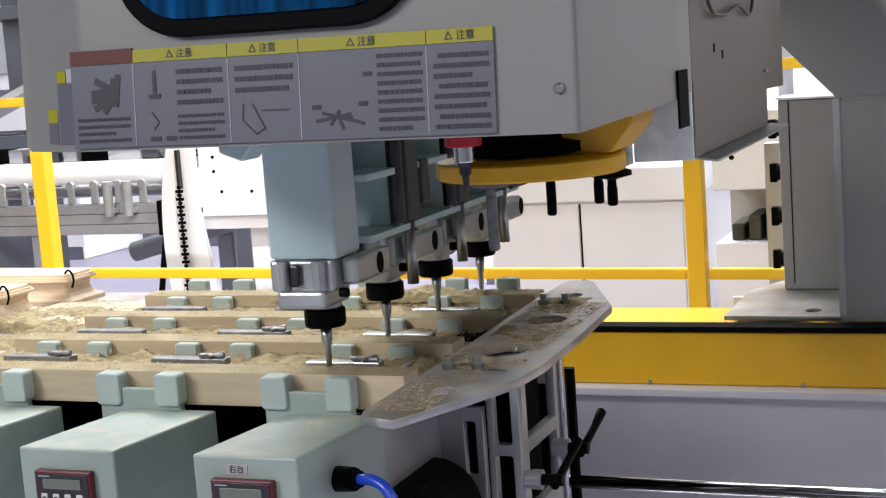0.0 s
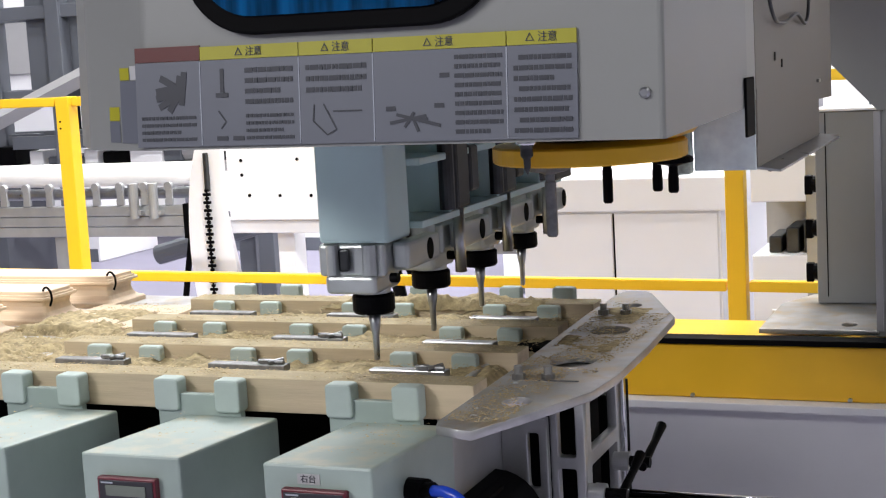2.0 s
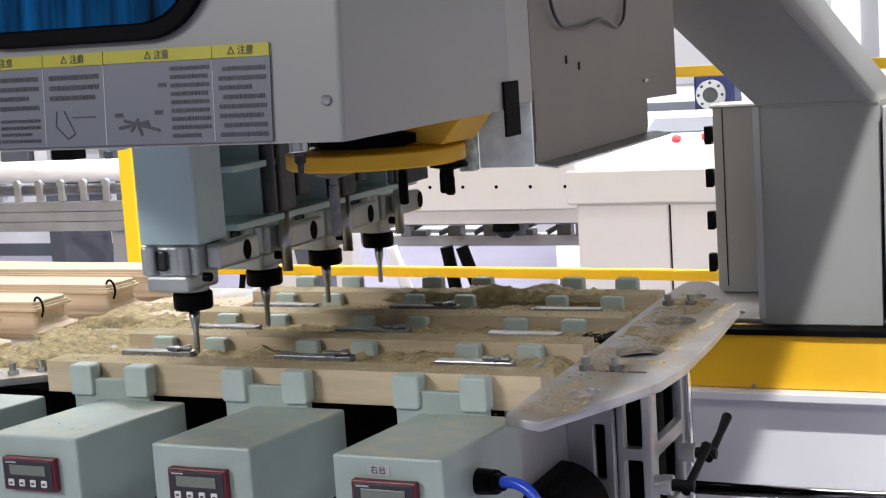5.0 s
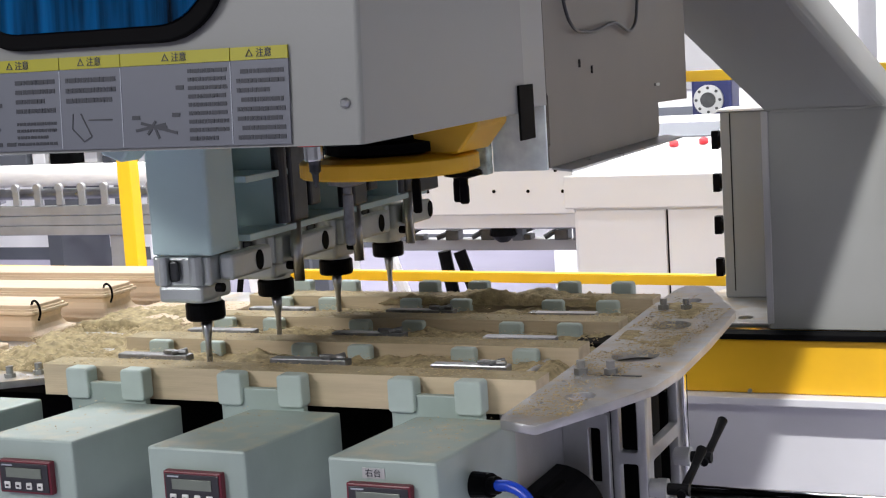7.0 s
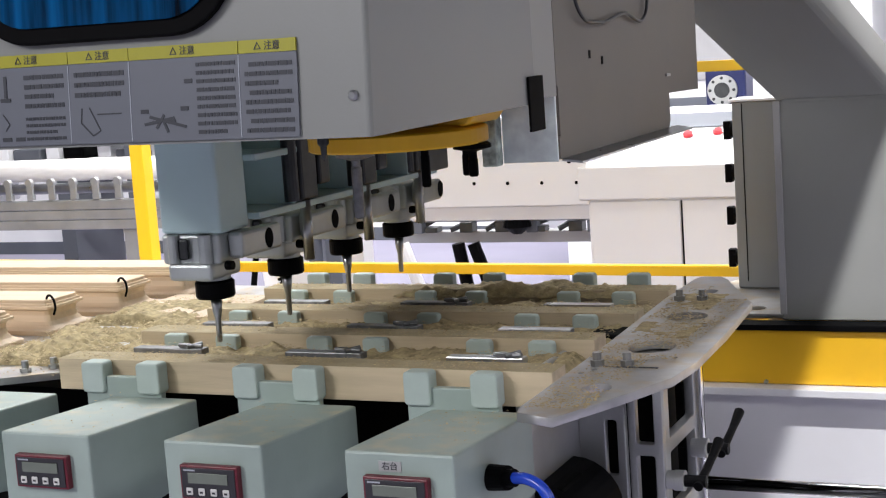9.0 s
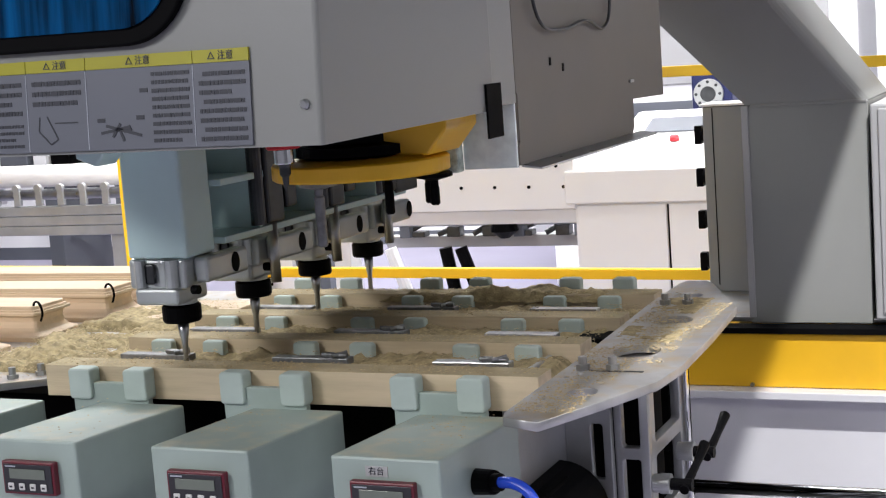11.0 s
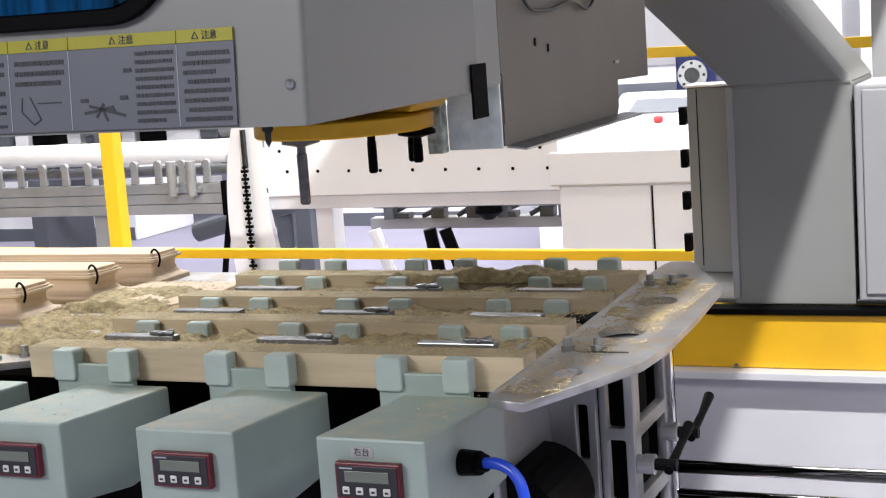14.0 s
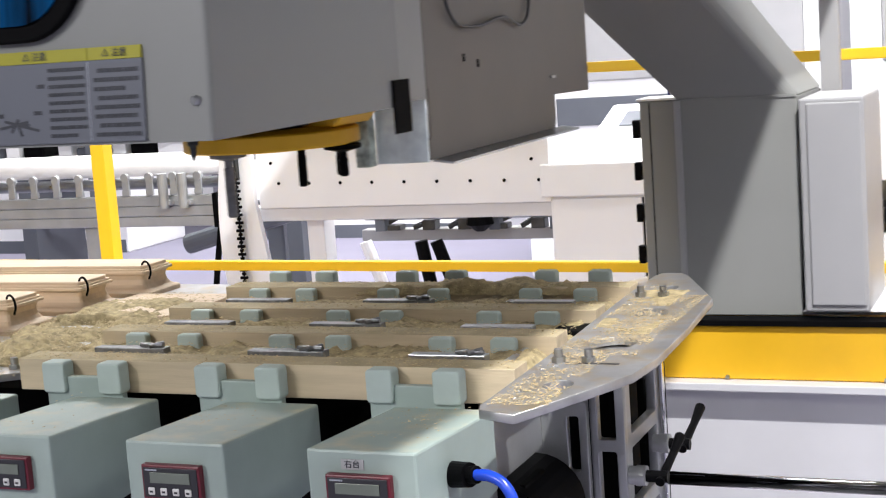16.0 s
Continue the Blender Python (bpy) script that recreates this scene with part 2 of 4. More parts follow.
def tube(points, r, n=10):
    cu = bpy.data.curves.new("tube_line", "CURVE")
    cu.dimensions, cu.bevel_depth, cu.bevel_resolution = "3D", r, 3
    sp = cu.splines.new("BEZIER")
    sp.bezier_points.add(len(points) - 1)
    for q, p in zip(sp.bezier_points, points):
        q.co = p
        q.handle_left_type = q.handle_right_type = "AUTO"
    cu.use_fill_caps = True
    ob = new("tube_tmp", cu)
    me = bpy.data.meshes.new_from_object(ob.evaluated_get(bpy.context.evaluated_depsgraph_get()))
    bpy.data.objects.remove(ob)
    bpy.data.curves.remove(cu)
    bm = bmesh.new()
    bm.from_mesh(me)
    bpy.data.meshes.remove(me)
    return bm


def writing(text, size, place, rx, rz, material, parent):
    cu = bpy.data.curves.new("writing", "FONT")
    cu.body, cu.size, cu.extrude = text, size, 0.0003
    cu.align_x = cu.align_y = "CENTER"
    cu.materials.append(material)
    ob = new("writing", cu)
    ob.matrix_world = pose(*place, rx, 0, rz)
    ob.parent = parent
    return ob


# ---- the hall ----
tagged(part("floor", box(-14, 10, -8, 16, -0.1, 0, 0), M_FLOOR), "lavender-grey carpeted exhibition hall floor", "floor", kind="structure")
tagged(part("wall_north", box(-14, 10, 16, 16.2, 0, 6.6, 0), M_WALL), "plain white hall wall far behind the machines", "wall", kind="structure")
# The three unseen walls are added to close the hall and limit bounce.
tagged(part("wall_south", box(-14, 10, -8.2, -8, 0, 6.6, 0), M_GWALL), "unseen hall wall, grey to cut bounced light", "wall", kind="structure")
tagged(part("wall_west", box(-14.2, -14, -8, 16, 0, 6.6, 0), M_GWALL), "unseen hall wall, grey to cut bounced light", "wall", kind="structure")
tagged(part("wall_east", box(10, 10.2, -8, 16, 0, 6.6, 0), M_GWALL), "unseen hall wall, grey to cut bounced light", "wall", kind="structure")
tagged(part("ceiling", box(-14, 10, -8, 16, 6.6, 6.8, 0), M_CEIL), "grey hall ceiling", "ceiling", kind="structure")


# ---- machine bed behind the table ----
def machine_bed():
    bed = thing("machine_bed", "white machine bed with a yellow beam and black guide rail", "machine")
    part("beam", box(-3.2, 2.6, 1.85, 2.2, 0.485, 0.635, 0.004), M_YEL, bed, "glossy yellow painted beam")
    part("guide_rail", box(-3.2, 2.6, 1.835, 1.90, 0.636, 0.652, 0.002), M_RUB, bed, "black guide rail")
    part("ledge", box(-3.2, 2.6, 1.80, 2.2, 0.462, 0.484, 0.003), M_OFFW, bed, "white folded sheet ledge")
    part("base_panel", box(-3.2, 2.6, 1.865, 2.2, 0.0, 0.461, 0.003), M_OFFW, bed, "off-white painted base panel")
    for k in range(12):
        x = -2.6 + 0.42 * k
        part("bolt", cyl((x, 1.842, 0.492), (x, 1.852, 0.492), 0.006, n=10), M_STEEL, bed)
    return bed


machine_bed()


# ---- worktable: dark frame, rods, end plate ----
def table_frame():
    fr = thing("table_frame", "steel frame under the worktable, near-black for the shade there", "machine frame")
    # Frame parts fill the space below in the colour of its shade.
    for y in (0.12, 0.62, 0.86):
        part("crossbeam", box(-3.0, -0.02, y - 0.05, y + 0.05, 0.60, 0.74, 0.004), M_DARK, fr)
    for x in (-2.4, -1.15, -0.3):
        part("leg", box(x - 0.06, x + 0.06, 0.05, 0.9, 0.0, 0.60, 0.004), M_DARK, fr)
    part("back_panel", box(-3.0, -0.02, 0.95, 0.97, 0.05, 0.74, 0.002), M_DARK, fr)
    part("motor_drum", cyl((-0.06, 0.05, 0.66), (-0.06, 0.24, 0.66), 0.085, n=28), M_BLACK, fr, "black cylindrical motor")
    return fr


table_frame()


def guide_rods():
    g = thing("guide_rods", "two polished chrome guide rods beside the worktable", "rod")
    part("rod", cyl((-0.3, 0.66, 0.577), (2.6, 0.66, 0.577), 0.013, n=24), M_CHROME, g, smooth=True)
    part("rod", cyl((-0.3, 0.58, 0.545), (2.6, 0.58, 0.545), 0.013, n=24), M_CHROME, g, smooth=True)
    part("rail_base", box(-0.3, 2.6, 0.55, 0.70, 0.46, 0.52, 0.003), M_STEEL, g)
    for x in (0.35, 1.2, 2.0):
        part("bracket", box(x - 0.02, x + 0.02, 0.55, 0.70, 0.0, 0.46, 0.003), M_DARK, g)
    return g


guide_rods()


def end_plate():
    p = thing("end_plate", "dusty aluminium end plate with round holes on a cast bracket", "machine plate")
    outline = [(0.022, -0.200), (0.029, -0.224), (0.088, -0.246), (0.150, -0.098), (0.188, 0.004), (0.197, 0.115), (0.190, 0.345), (0.173, 0.612), (0.068, 0.862), (0.046, 0.895), (0.006, 0.895), (-0.002, 0.860), (-0.002, 0.650), (0.006, 0.443), (0.016, 0.186)]
    holes = [(0.096, -0.072, 0.023, 0.030), (0.096, 0.215, 0.040, 0.050), (0.087, 0.474, 0.037, 0.044), (0.065, 0.725, 0.017, 0.024)]
    small = [(0.040, 0.02), (0.053, 0.045), (0.03, 0.33), (0.155, 0.14), (0.03, 0.55), (0.15, 0.42), (0.060, -0.16), (0.050, -0.12)]
    plate = part("plate", plate_with_holes(outline, holes + [(x, y, 0.006, 0.007) for x, y in small], 0.932, 0.946), M_ALUD, p, "flat aluminium plate strewn with sawdust")
    for x, y in ((0.050, 0.070), (0.098, 0.074), (0.032, 0.626), (0.076, 0.628)):
        bm = cyl((x, y, 0.946), (x, y, 0.956), 0.011, n=6)
        add_cyl(bm, (x, y, 0.956), (x, y, 0.968), 0.007, n=12)
        part("stud", bm, M_STEEL, p, "steel bolt with hexagon nut")
    part("underframe", box(0.040, 0.145, 0.10, 0.60, 0.916, 0.929, 0.002), M_ALUD, p)
    part("slot_line", box(0.062, 0.150, 0.062, 0.067, 0.9455, 0.9475, 0), M_DKSTEEL, p)
    # cast bracket with rounded windows
    low = plate_with_windows([(-0.060, 0.50), (0.020, 0.50), (0.020, 0.825), (-0.060, 0.825)], [(-0.016, 0.009, 0.70, 0.803), (-0.016, 0.009, 0.54, 0.66)], 0.016)
    bmesh.ops.translate(low, verts=low.verts, vec=(0, 0.285, 0))
    part("low_casting", low, M_ALU, p, "cast aluminium wall with a narrow window")
    main = plate_with_windows([(0.022, 0.48), (0.080, 0.48), (0.080, 0.930), (0.022, 0.930)], [(0.032, 0.068, 0.752, 0.905), (0.032, 0.068, 0.62, 0.735), (0.032, 0.068, 0.50, 0.60)], 0.02)
    bmesh.ops.translate(main, verts=main.verts, vec=(0, 0.310, 0))
    part("main_casting", main, M_ALU, p, "cast aluminium wall with windows")
    side = plate_with_windows([(0.322, 0.48), (0.548, 0.48), (0.548, 0.930), (0.322, 0.930)], [(0.345, 0.515, 0.752, 0.905), (0.345, 0.515, 0.62, 0.730), (0.345, 0.515, 0.50, 0.595)], 0.018)
    bmesh.ops.transform(side, matrix=pose(0.072, 0, 0, 0, 0, 90), verts=side.verts)
    part("side_casting", side, M_ALU, p, "cast aluminium wall with windows")
    part("edge_rail", box(0.083, 0.090, 0.535, 0.552, 0.48, 0.930, 0.002), M_CHROME, p)
    # Core filled near-black, as shade seen through the bracket windows.
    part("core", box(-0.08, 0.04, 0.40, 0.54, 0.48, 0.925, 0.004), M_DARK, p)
    part("web", box(-0.074, -0.062, 0.02, 0.40, 0.50, 0.93, 0.003), M_ALU, p)
    for (x, y, z) in ((0.083, 0.480, 0.700), (0.083, 0.317, 0.688)):
        bm = cyl((x, y, z), (x + 0.012, y, z), 0.0165, n=24)
        add_cyl(bm, (x + 0.012, y, z), (x + 0.030, y, z), 0.0180, n=24)
        lever = part("clamp_lever", bm, M_ALU, p, "steel boss with a black clamping lever")
        bm = cyl((x + 0.030, y, z), (x + 0.068, y, z), 0.0105, n=16)
        add_cyl(bm, (x + 0.056, y - 0.014, z - 0.006), (x + 0.058, y + 0.075, z + 0.018), 0.0085, 0.0072, 14)
        add_cyl(bm, (x + 0.058, y + 0.075, z + 0.018), (x + 0.059, y + 0.128, z + 0.036), 0.0072, 0.0100, 14)
        part("handle", bm, M_BLACK, lever, "black clamping lever handle")
    return p


end_plate()

# ---- clamping pods with control boxes ----
PODS = (-0.793, -0.4805, -0.161)
BOXES = (-0.730, -0.4215, -0.1155)
ROWS = (0.0, 0.243, 0.474, 0.712)


def pad(parent, x, y0, y1, ztop, zbot=0.897):
    bm = prism(rounded(x - 0.0235, x + 0.0235, zbot, ztop, 0.007, 4), "y", y0, y1)
    es = [e for e in bm.edges if abs(e.verts[0].co.y - e.verts[1].co.y) < 1e-6]
    bmesh.ops.bevel(bm, geom=es, offset=0.0035, segments=2, affect="EDGES", profile=0.5)
    return part("pad", bm, M_PAD, parent, "pale rubber-faced clamp pad")


def control_box(cx, lettered):
    b = thing("control_box", "pale green control box with a small digital display" + (", lettered" if lettered else ""), "control box", "control boxes before the table")
    x0, x1 = cx - 0.085, cx + 0.085
    bm = prism([(-0.320, 0.776), (-0.320, 0.907), (-0.02, 0.890), (-0.02, 0.762), (-0.15, 0.752)], "x", x0, x1, 0.004)
    part("housing", bm, M_POD, b, "pale green painted sheet housing with sawdust on top")
    px = cx - 0.051 + 0.050
    disp = part("display", box(px - 0.050, px + 0.050, -0.333, -0.3202, 0.822, 0.875, 0.002), M_BEZEL, b, "digital display with a dark red bezel")
    part("face", box(px - 0.046, px + 0.046, -0.3345, -0.3332, 0.826, 0.871, 0.0004), M_FACE, disp)
    part("screen", box(px - 0.034, px + 0.034, -0.3362, -0.3348, 0.848, 0.864, 0.0004), M_LCD, disp, "grey lcd screen")
    for k in range(4):
        kx = px - 0.033 + 0.021 * k
        part("key", box(kx - 0.0055, kx + 0.0055, -0.3368, -0.3348, 0.830, 0.841, 0.0015), M_KEY, disp, "white key")
        part("key_mark", box(kx - 0.0026, kx + 0.0028, -0.3374, -0.3370, 0.8335, 0.8365, 0), M_FACE, disp)
    part("print_bar", box(px - 0.042, px - 0.022, -0.3350, -0.3347, 0.8662, 0.8685, 0), M_LINE, disp)
    if lettered:
        lab = part("name_label", box(cx - 0.030, cx + 0.005, -0.3215, -0.3202, 0.8795, 0.8945, 0.0003), M_LTBOX, b, "small white label")
        writing("右台", 0.0125, (cx - 0.0125, -0.3222, 0.887), 90, 0, M_INK, lab)
    return b


for cx, lettered in zip(BOXES, (False, False, True)):
    control_box(cx, lettered)
control_box(-1.027, False)


def clamp_pod(cx):
    p = thing("clamp_pod", "pale green clamping pod with pads along a slide", "clamp", "clamping pods of the table")
    # Slide coloured near-black for the shaded gap behind the control boxes.
    part("slide", box(cx - 0.070, cx + 0.070, -0.010, 0.86, 0.775, 0.888, 0.003), M_DARK, p, "slide rail, near-black for the shade under the boards")
    for r, y in enumerate(ROWS):
        part("bracket", box(cx - 0.0795, cx + 0.0795, y - (0.026 if r == 0 else 0.016), y - 0.012, 0.868, 0.926 if r == 0 else 0.905, 0.002), M_POD, p)
        for dx in (-0.058, 0.058):
            pad(p, cx + dx, y - (0.034 if r == 0 else 0.022), y - 0.003, 0.952 if r == 0 else 0.949)
            if r == 3:
                pad(p, cx + dx + 0.006, y + 0.064, y + 0.088, 0.972, 0.900)
    return p


for cx in PODS:
    clamp_pod(cx)


# ---- boards on the pods ----
def board(y, x0, x1):
    bm = box(x0, x1, y, y + 0.061, 0.893, 0.950, 0.0015)
    for f in bm.faces:
        f.material_index = 1 if f.normal.z > 0.7 else 0
    ob = part("board", bm, [M_WOOD, M_WOODT])
    return tagged(ob, "beech wood bar clamped on the table, top strewn with sawdust", "board", "boards on the table")


for y, x0, x1 in zip(ROWS, (-0.95, -0.942, -0.940, -0.944), (0.0, -0.012, -0.012, -0.014)):
    board(y, x0, x1)


M_SCREW = mat("worn_screw_steel", (0.20, 0.205, 0.21), 0.42, 0.7, vary=0.3, scale=60)


def stop_bar(x0, x1, y, z, clamped, bright):
    s = thing("stop_bar", "flat steel stop bar with a small clamp" if clamped else "flat steel stop bar between the boards", "stop bar", "stop bars between the boards")
    part("bar", box(x0, x1, y - 0.012, y + 0.012, z - 0.012, z, 0.0015), M_STEEL if bright else M_SCREW, s)
    if clamped:
        bm = cyl((x1 - 0.055, y, z + 0.004), (x1 - 0.004, y - 0.004, z + 0.004), 0.0038, n=12)
        add_cyl(bm, (x1 - 0.03, y - 0.012, z + 0.003), (x1 - 0.012, y + 0.010, z + 0.006), 0.0042, n=10)
        add_box(bm, x1 - 0.050, x1 - 0.034, y - 0.007, y + 0.007, z, z + 0.007, 0.001)
        part("clamp_screw", bm, M_SCREW, s, "worn steel clamp screw")
    return s


for k, y in enumerate((0.118, 0.350, 0.585)):
    stop_bar(-0.862, -0.712, y, 0.948, k == 0, False)
    stop_bar(-0.535, -0.385, y - 0.006, 0.949, True, False)
    stop_bar(-0.222, -0.085, y - 0.014, 0.949, k == 0, True)


# ---- blue hose with plug beside the right control box ----
hose = thing("air_hose", "blue air hose with a black plug beside the control box", "hose")
part("plug", add_cyl(cyl((-0.029, -0.20, 0.841), (0.004, -0.214, 0.846), 0.0195, 0.018), (0.004, -0.214, 0.846), (0.016, -0.218, 0.848), 0.013), M_BLACK, hose)
part("hose", tube([(0.012, -0.218, 0.848), (0.040, -0.225, 0.849), (0.064, -0.232, 0.838), (0.080, -0.240, 0.805), (0.082, -0.250, 0.70), (0.02, -0.2, 0.62)], 0.0085), M_BLUE, hose, "glossy blue tube", True)



# ---- left station: moulded wood pieces ----
def moulded_piece(y, x1, z):
    """Long bar whose moulded edge runs round its end: rings of (height, inset)."""
    steps = [(0, 0), (0.010, 0), (0.013, 0.003), (0.013, 0.007), (0.018, 0.015), (0.027, 0.021), (0.040, 0.024), (0.050, 0.022), (0.055, 0.016), (0.0555, 0.011), (0.061, 0.011), (0.0615, 0.016), (0.066, 0.016), (0.0665, 0.021), (0.073, 0.021), (0.0745, 0.0225)]
    bm = bmesh.new()
    rings = []
    for w, d in steps:
        r = 0.012
        ring = [bm.verts.new((-2.9, y + d, z + w))]
        for cy, a0 in ((y + d + r, -90), (y + 0.150 - d - r, 0)):
            ring += [bm.verts.new((x1 - d - r + r * math.cos(radians(a0 + 30 * k)), cy + r * math.sin(radians(a0 + 30 * k)), z + w)) for k in range(4)]
        ring.append(bm.verts.new((-2.9, y + 0.150 - d, z + w)))
        rings.append(ring)
    for a, b in zip(rings, rings[1:]):
        for k in range(len(a)):
            bm.faces.new((a[k], a[(k + 1) % len(a)], b[(k + 1) % len(a)], b[k]))
    bm.faces.new(rings[0])
    bm.faces.new(rings[-1])
    bmesh.ops.recalc_face_normals(bm, faces=bm.faces)
    t = thing("moulded_piece", "pale moulded wood piece with stepped edges and a wire loop", "wood piece", "moulded wood pieces")
    part("wood", bm, M_PROF, t)
    part("wire_loop", tube([(x1 - 0.034, y + 0.034, z + 0.066), (x1 - 0.024, y + 0.028, z + 0.082), (x1 - 0.008, y + 0.022, z + 0.082), (x1 - 0.001, y + 0.022, z + 0.062), (x1 - 0.010, y + 0.026, z + 0.042)], 0.0026), M_RUB, t, "bent dark wire loop", True)
    return t


for k, y in enumerate((-0.03, 0.18, 0.40, 0.62, 0.84)):
    moulded_piece(y, (-1.345, -1.300, -1.290, -1.262, -1.240)[k], 0.900)


def left_table():
    t = thing("station_plate", "dusty aluminium plate of the second station with studs", "machine plate")
    part("plate", plate_with_holes([(-3.0, -0.1), (-1.22, -0.1), (-1.16, 0.0), (-1.02, 0.1), (-0.985, 0.3), (-0.985, 0.72), (-1.03, 0.82), (-1.10, 1.02), (-3.0, 1.1)], [(-1.08, 0.66, 0.02, 0.024)], 0.886, 0.900), M_ALUD, t)
    for x, y in ((-1.10, 0.085), (-1.06, 0.12), (-1.16, 0.06)):
        bm = cyl((x, y, 0.900), (x, y, 0.908), 0.011, n=6)
        add_cyl(bm, (x, y, 0.908), (x, y, 0.922), 0.007, n=12)
        part("stud", bm, M_STEEL, t)
    return t


left_table()
tagged(part("plywood_panel", plate_with_holes([(-1.26, 0.57), (-1.02, 0.57), (-0.985, 0.62), (-1.00, 0.835), (-1.26, 0.835)], [(-1.065, 0.72, 0.022, 0.030)], 0.9005, 0.912), M_PROF), "pale plywood panel with a round hole on the second station", "panel")


# ---- sawdust ----
def sawdust_sheet(name, x0, x1, y0, y1, z, height, step, seed, keep, label):
    """A low uneven drift of sawdust over a stretch of the table."""
    nx, ny = max(2, int((x1 - x0) / step)), max(2, int((y1 - y0) / step))
    bm = bmesh.new()
    grid = {}
    for i in range(nx + 1):
        for j in range(ny + 1):
            x, y = x0 + (x1 - x0) * i / nx, y0 + (y1 - y0) * j / ny
            edge = min(1, min(i, nx - i) / 4.0) * min(1, min(j, ny - j) / 2.0)
            a = noise.fractal(Vector((x * 9 + seed, y * 9, seed)), 0.7, 2.0, 5)
            b = noise.noise(Vector((x * 60, y * 60, seed))) + 1.4 * noise.noise(Vector((x * 140, y * 140, seed)))
            grid[i, j] = bm.verts.new((x, y, z + height * (edge * (0.45 + 0.7 * a) + 0.16 * b) - 0.15 * height - (1 - edge) * keep))
    for i in range(nx):
        for j in range(ny):
            bm.faces.new((grid[i, j], grid[i + 1, j], grid[i + 1, j + 1], grid[i, j + 1]))
    ob = part(name, bm, M_SAW, smooth=True)
    return tagged(ob, label, "sawdust", kind="stuff")


for k, y in enumerate(ROWS[:3]):
    sawdust_sheet("sawdust", -0.93, -0.02, y + 0.055, ROWS[k + 1] + 0.004, 0.920, 0.018, 0.005, 3 + k, 0.006, "drift of brown sawdust between the clamped boards")
sawdust_sheet("sawdust", -1.30, -0.90, 0.13, 0.60, 0.900, 0.028, 0.005, 9, 0.01, "heap of sawdust beside the moulded pieces")
sawdust_sheet("sawdust", -1.29, -1.05, 0.52, 0.76, 0.912, 0.016, 0.006, 12, 0.01, "thin drift of sawdust on the plate")
sawdust_sheet("sawdust", -0.62, -0.10, 0.700, 0.775, 0.945, 0.022, 0.006, 15, 0.006, "crumbly drift of sawdust on the rear board")
for k, (x0, x1, y0, y1) in enumerate(((0.00, 0.125, 0.53, 0.70), (0.01, 0.15, 0.28, 0.42))):
    sawdust_sheet("sawdust", x0, x1, y0, y1, 0.9450, 0.006, 0.004, 18 + 2 * k, 0.006, "small drift of sawdust on the end plate")


def chips():
    """Loose chips and shavings over boards, plate and boxes."""
    rnd = random.Random(5)
    zones = [(-0.94, -0.01, 0.002, 0.06, 0.951, 900), (-0.93, -0.02, 0.242, 0.30, 0.951, 900), (-0.93, -0.02, 0.472, 0.53, 0.951, 900), (-0.93, -0.02, 0.705, 0.762, 0.953, 900),
             (0.03, 0.12, -0.20, 0.12, 0.947, 900), (0.02, 0.16, 0.12, 0.64, 0.947, 2400), (0.0, 0.06, 0.6, 0.84, 0.947, 200), (-0.93, -0.02, 0.07, 0.23, 0.934, 900),
             (-0.93, -0.02, 0.31, 0.46, 0.934, 900), (-0.93, -0.02, 0.54, 0.69, 0.934, 900), (-1.30, -0.95, 0.1, 0.85, 0.912, 3000), (-0.79, -0.66, -0.28, -0.06, 0.906, 25), (-0.49, -0.36, -0.24, -0.05, 0.902, 25), (-0.18, -0.05, -0.24, -0.05, 0.902, 45), (-1.2, -0.97, 0.05, 0.25, 0.902, 150)]
    verts, faces = [], []
    for x0, x1, y0, y1, z, n in zones:
        for _ in range(int(n * 2.4)):
            x, y = rnd.uniform(x0, x1), rnd.uniform(y0, y1)
            if noise.noise(Vector((x * 14, y * 14, z))) < rnd.uniform(-0.5, 0.35):
                continue
            s = rnd.uniform(0.0010, 0.0030)
            q = Euler((rnd.uniform(-0.8, 0.8), rnd.uniform(-0.8, 0.8), rnd.uniform(0, 6.3))).to_matrix()
            b = len(verts)
            for v in ((-s, -s * 0.5, 0), (s, -s * 0.4, 0.0003), (s * 0.9, s * 0.5, 0), (-s, s * 0.5, 0.0004), (0, 0, s * 0.5)):
                p = q @ Vector(v)
                verts.append((x + p.x, y + p.y, z + abs(p.z) * 0.8))
            faces += [(b, b + 1, b + 4), (b + 1, b + 2, b + 4), (b + 2, b + 3, b + 4), (b + 3, b, b + 4), (b, b + 3, b + 2, b + 1)]
    me = bpy.data.meshes.new("wood_chips")
    me.from_pydata(verts, [], faces)
    me.materials.append(mat("wood_chips", (0.50, 0.40, 0.23), 0.9, vary=0.3, scale=140))
    return tagged(new("wood_chips", me), "loose pale wood chips strewn over the table", "wood chips", kind="stuff")


chips()


# ---- moving gantry: column, hood, tool carousel, spindle bank ----
gantry = thing("gantry", "grey moving gantry column with a white machining head", "machine head")


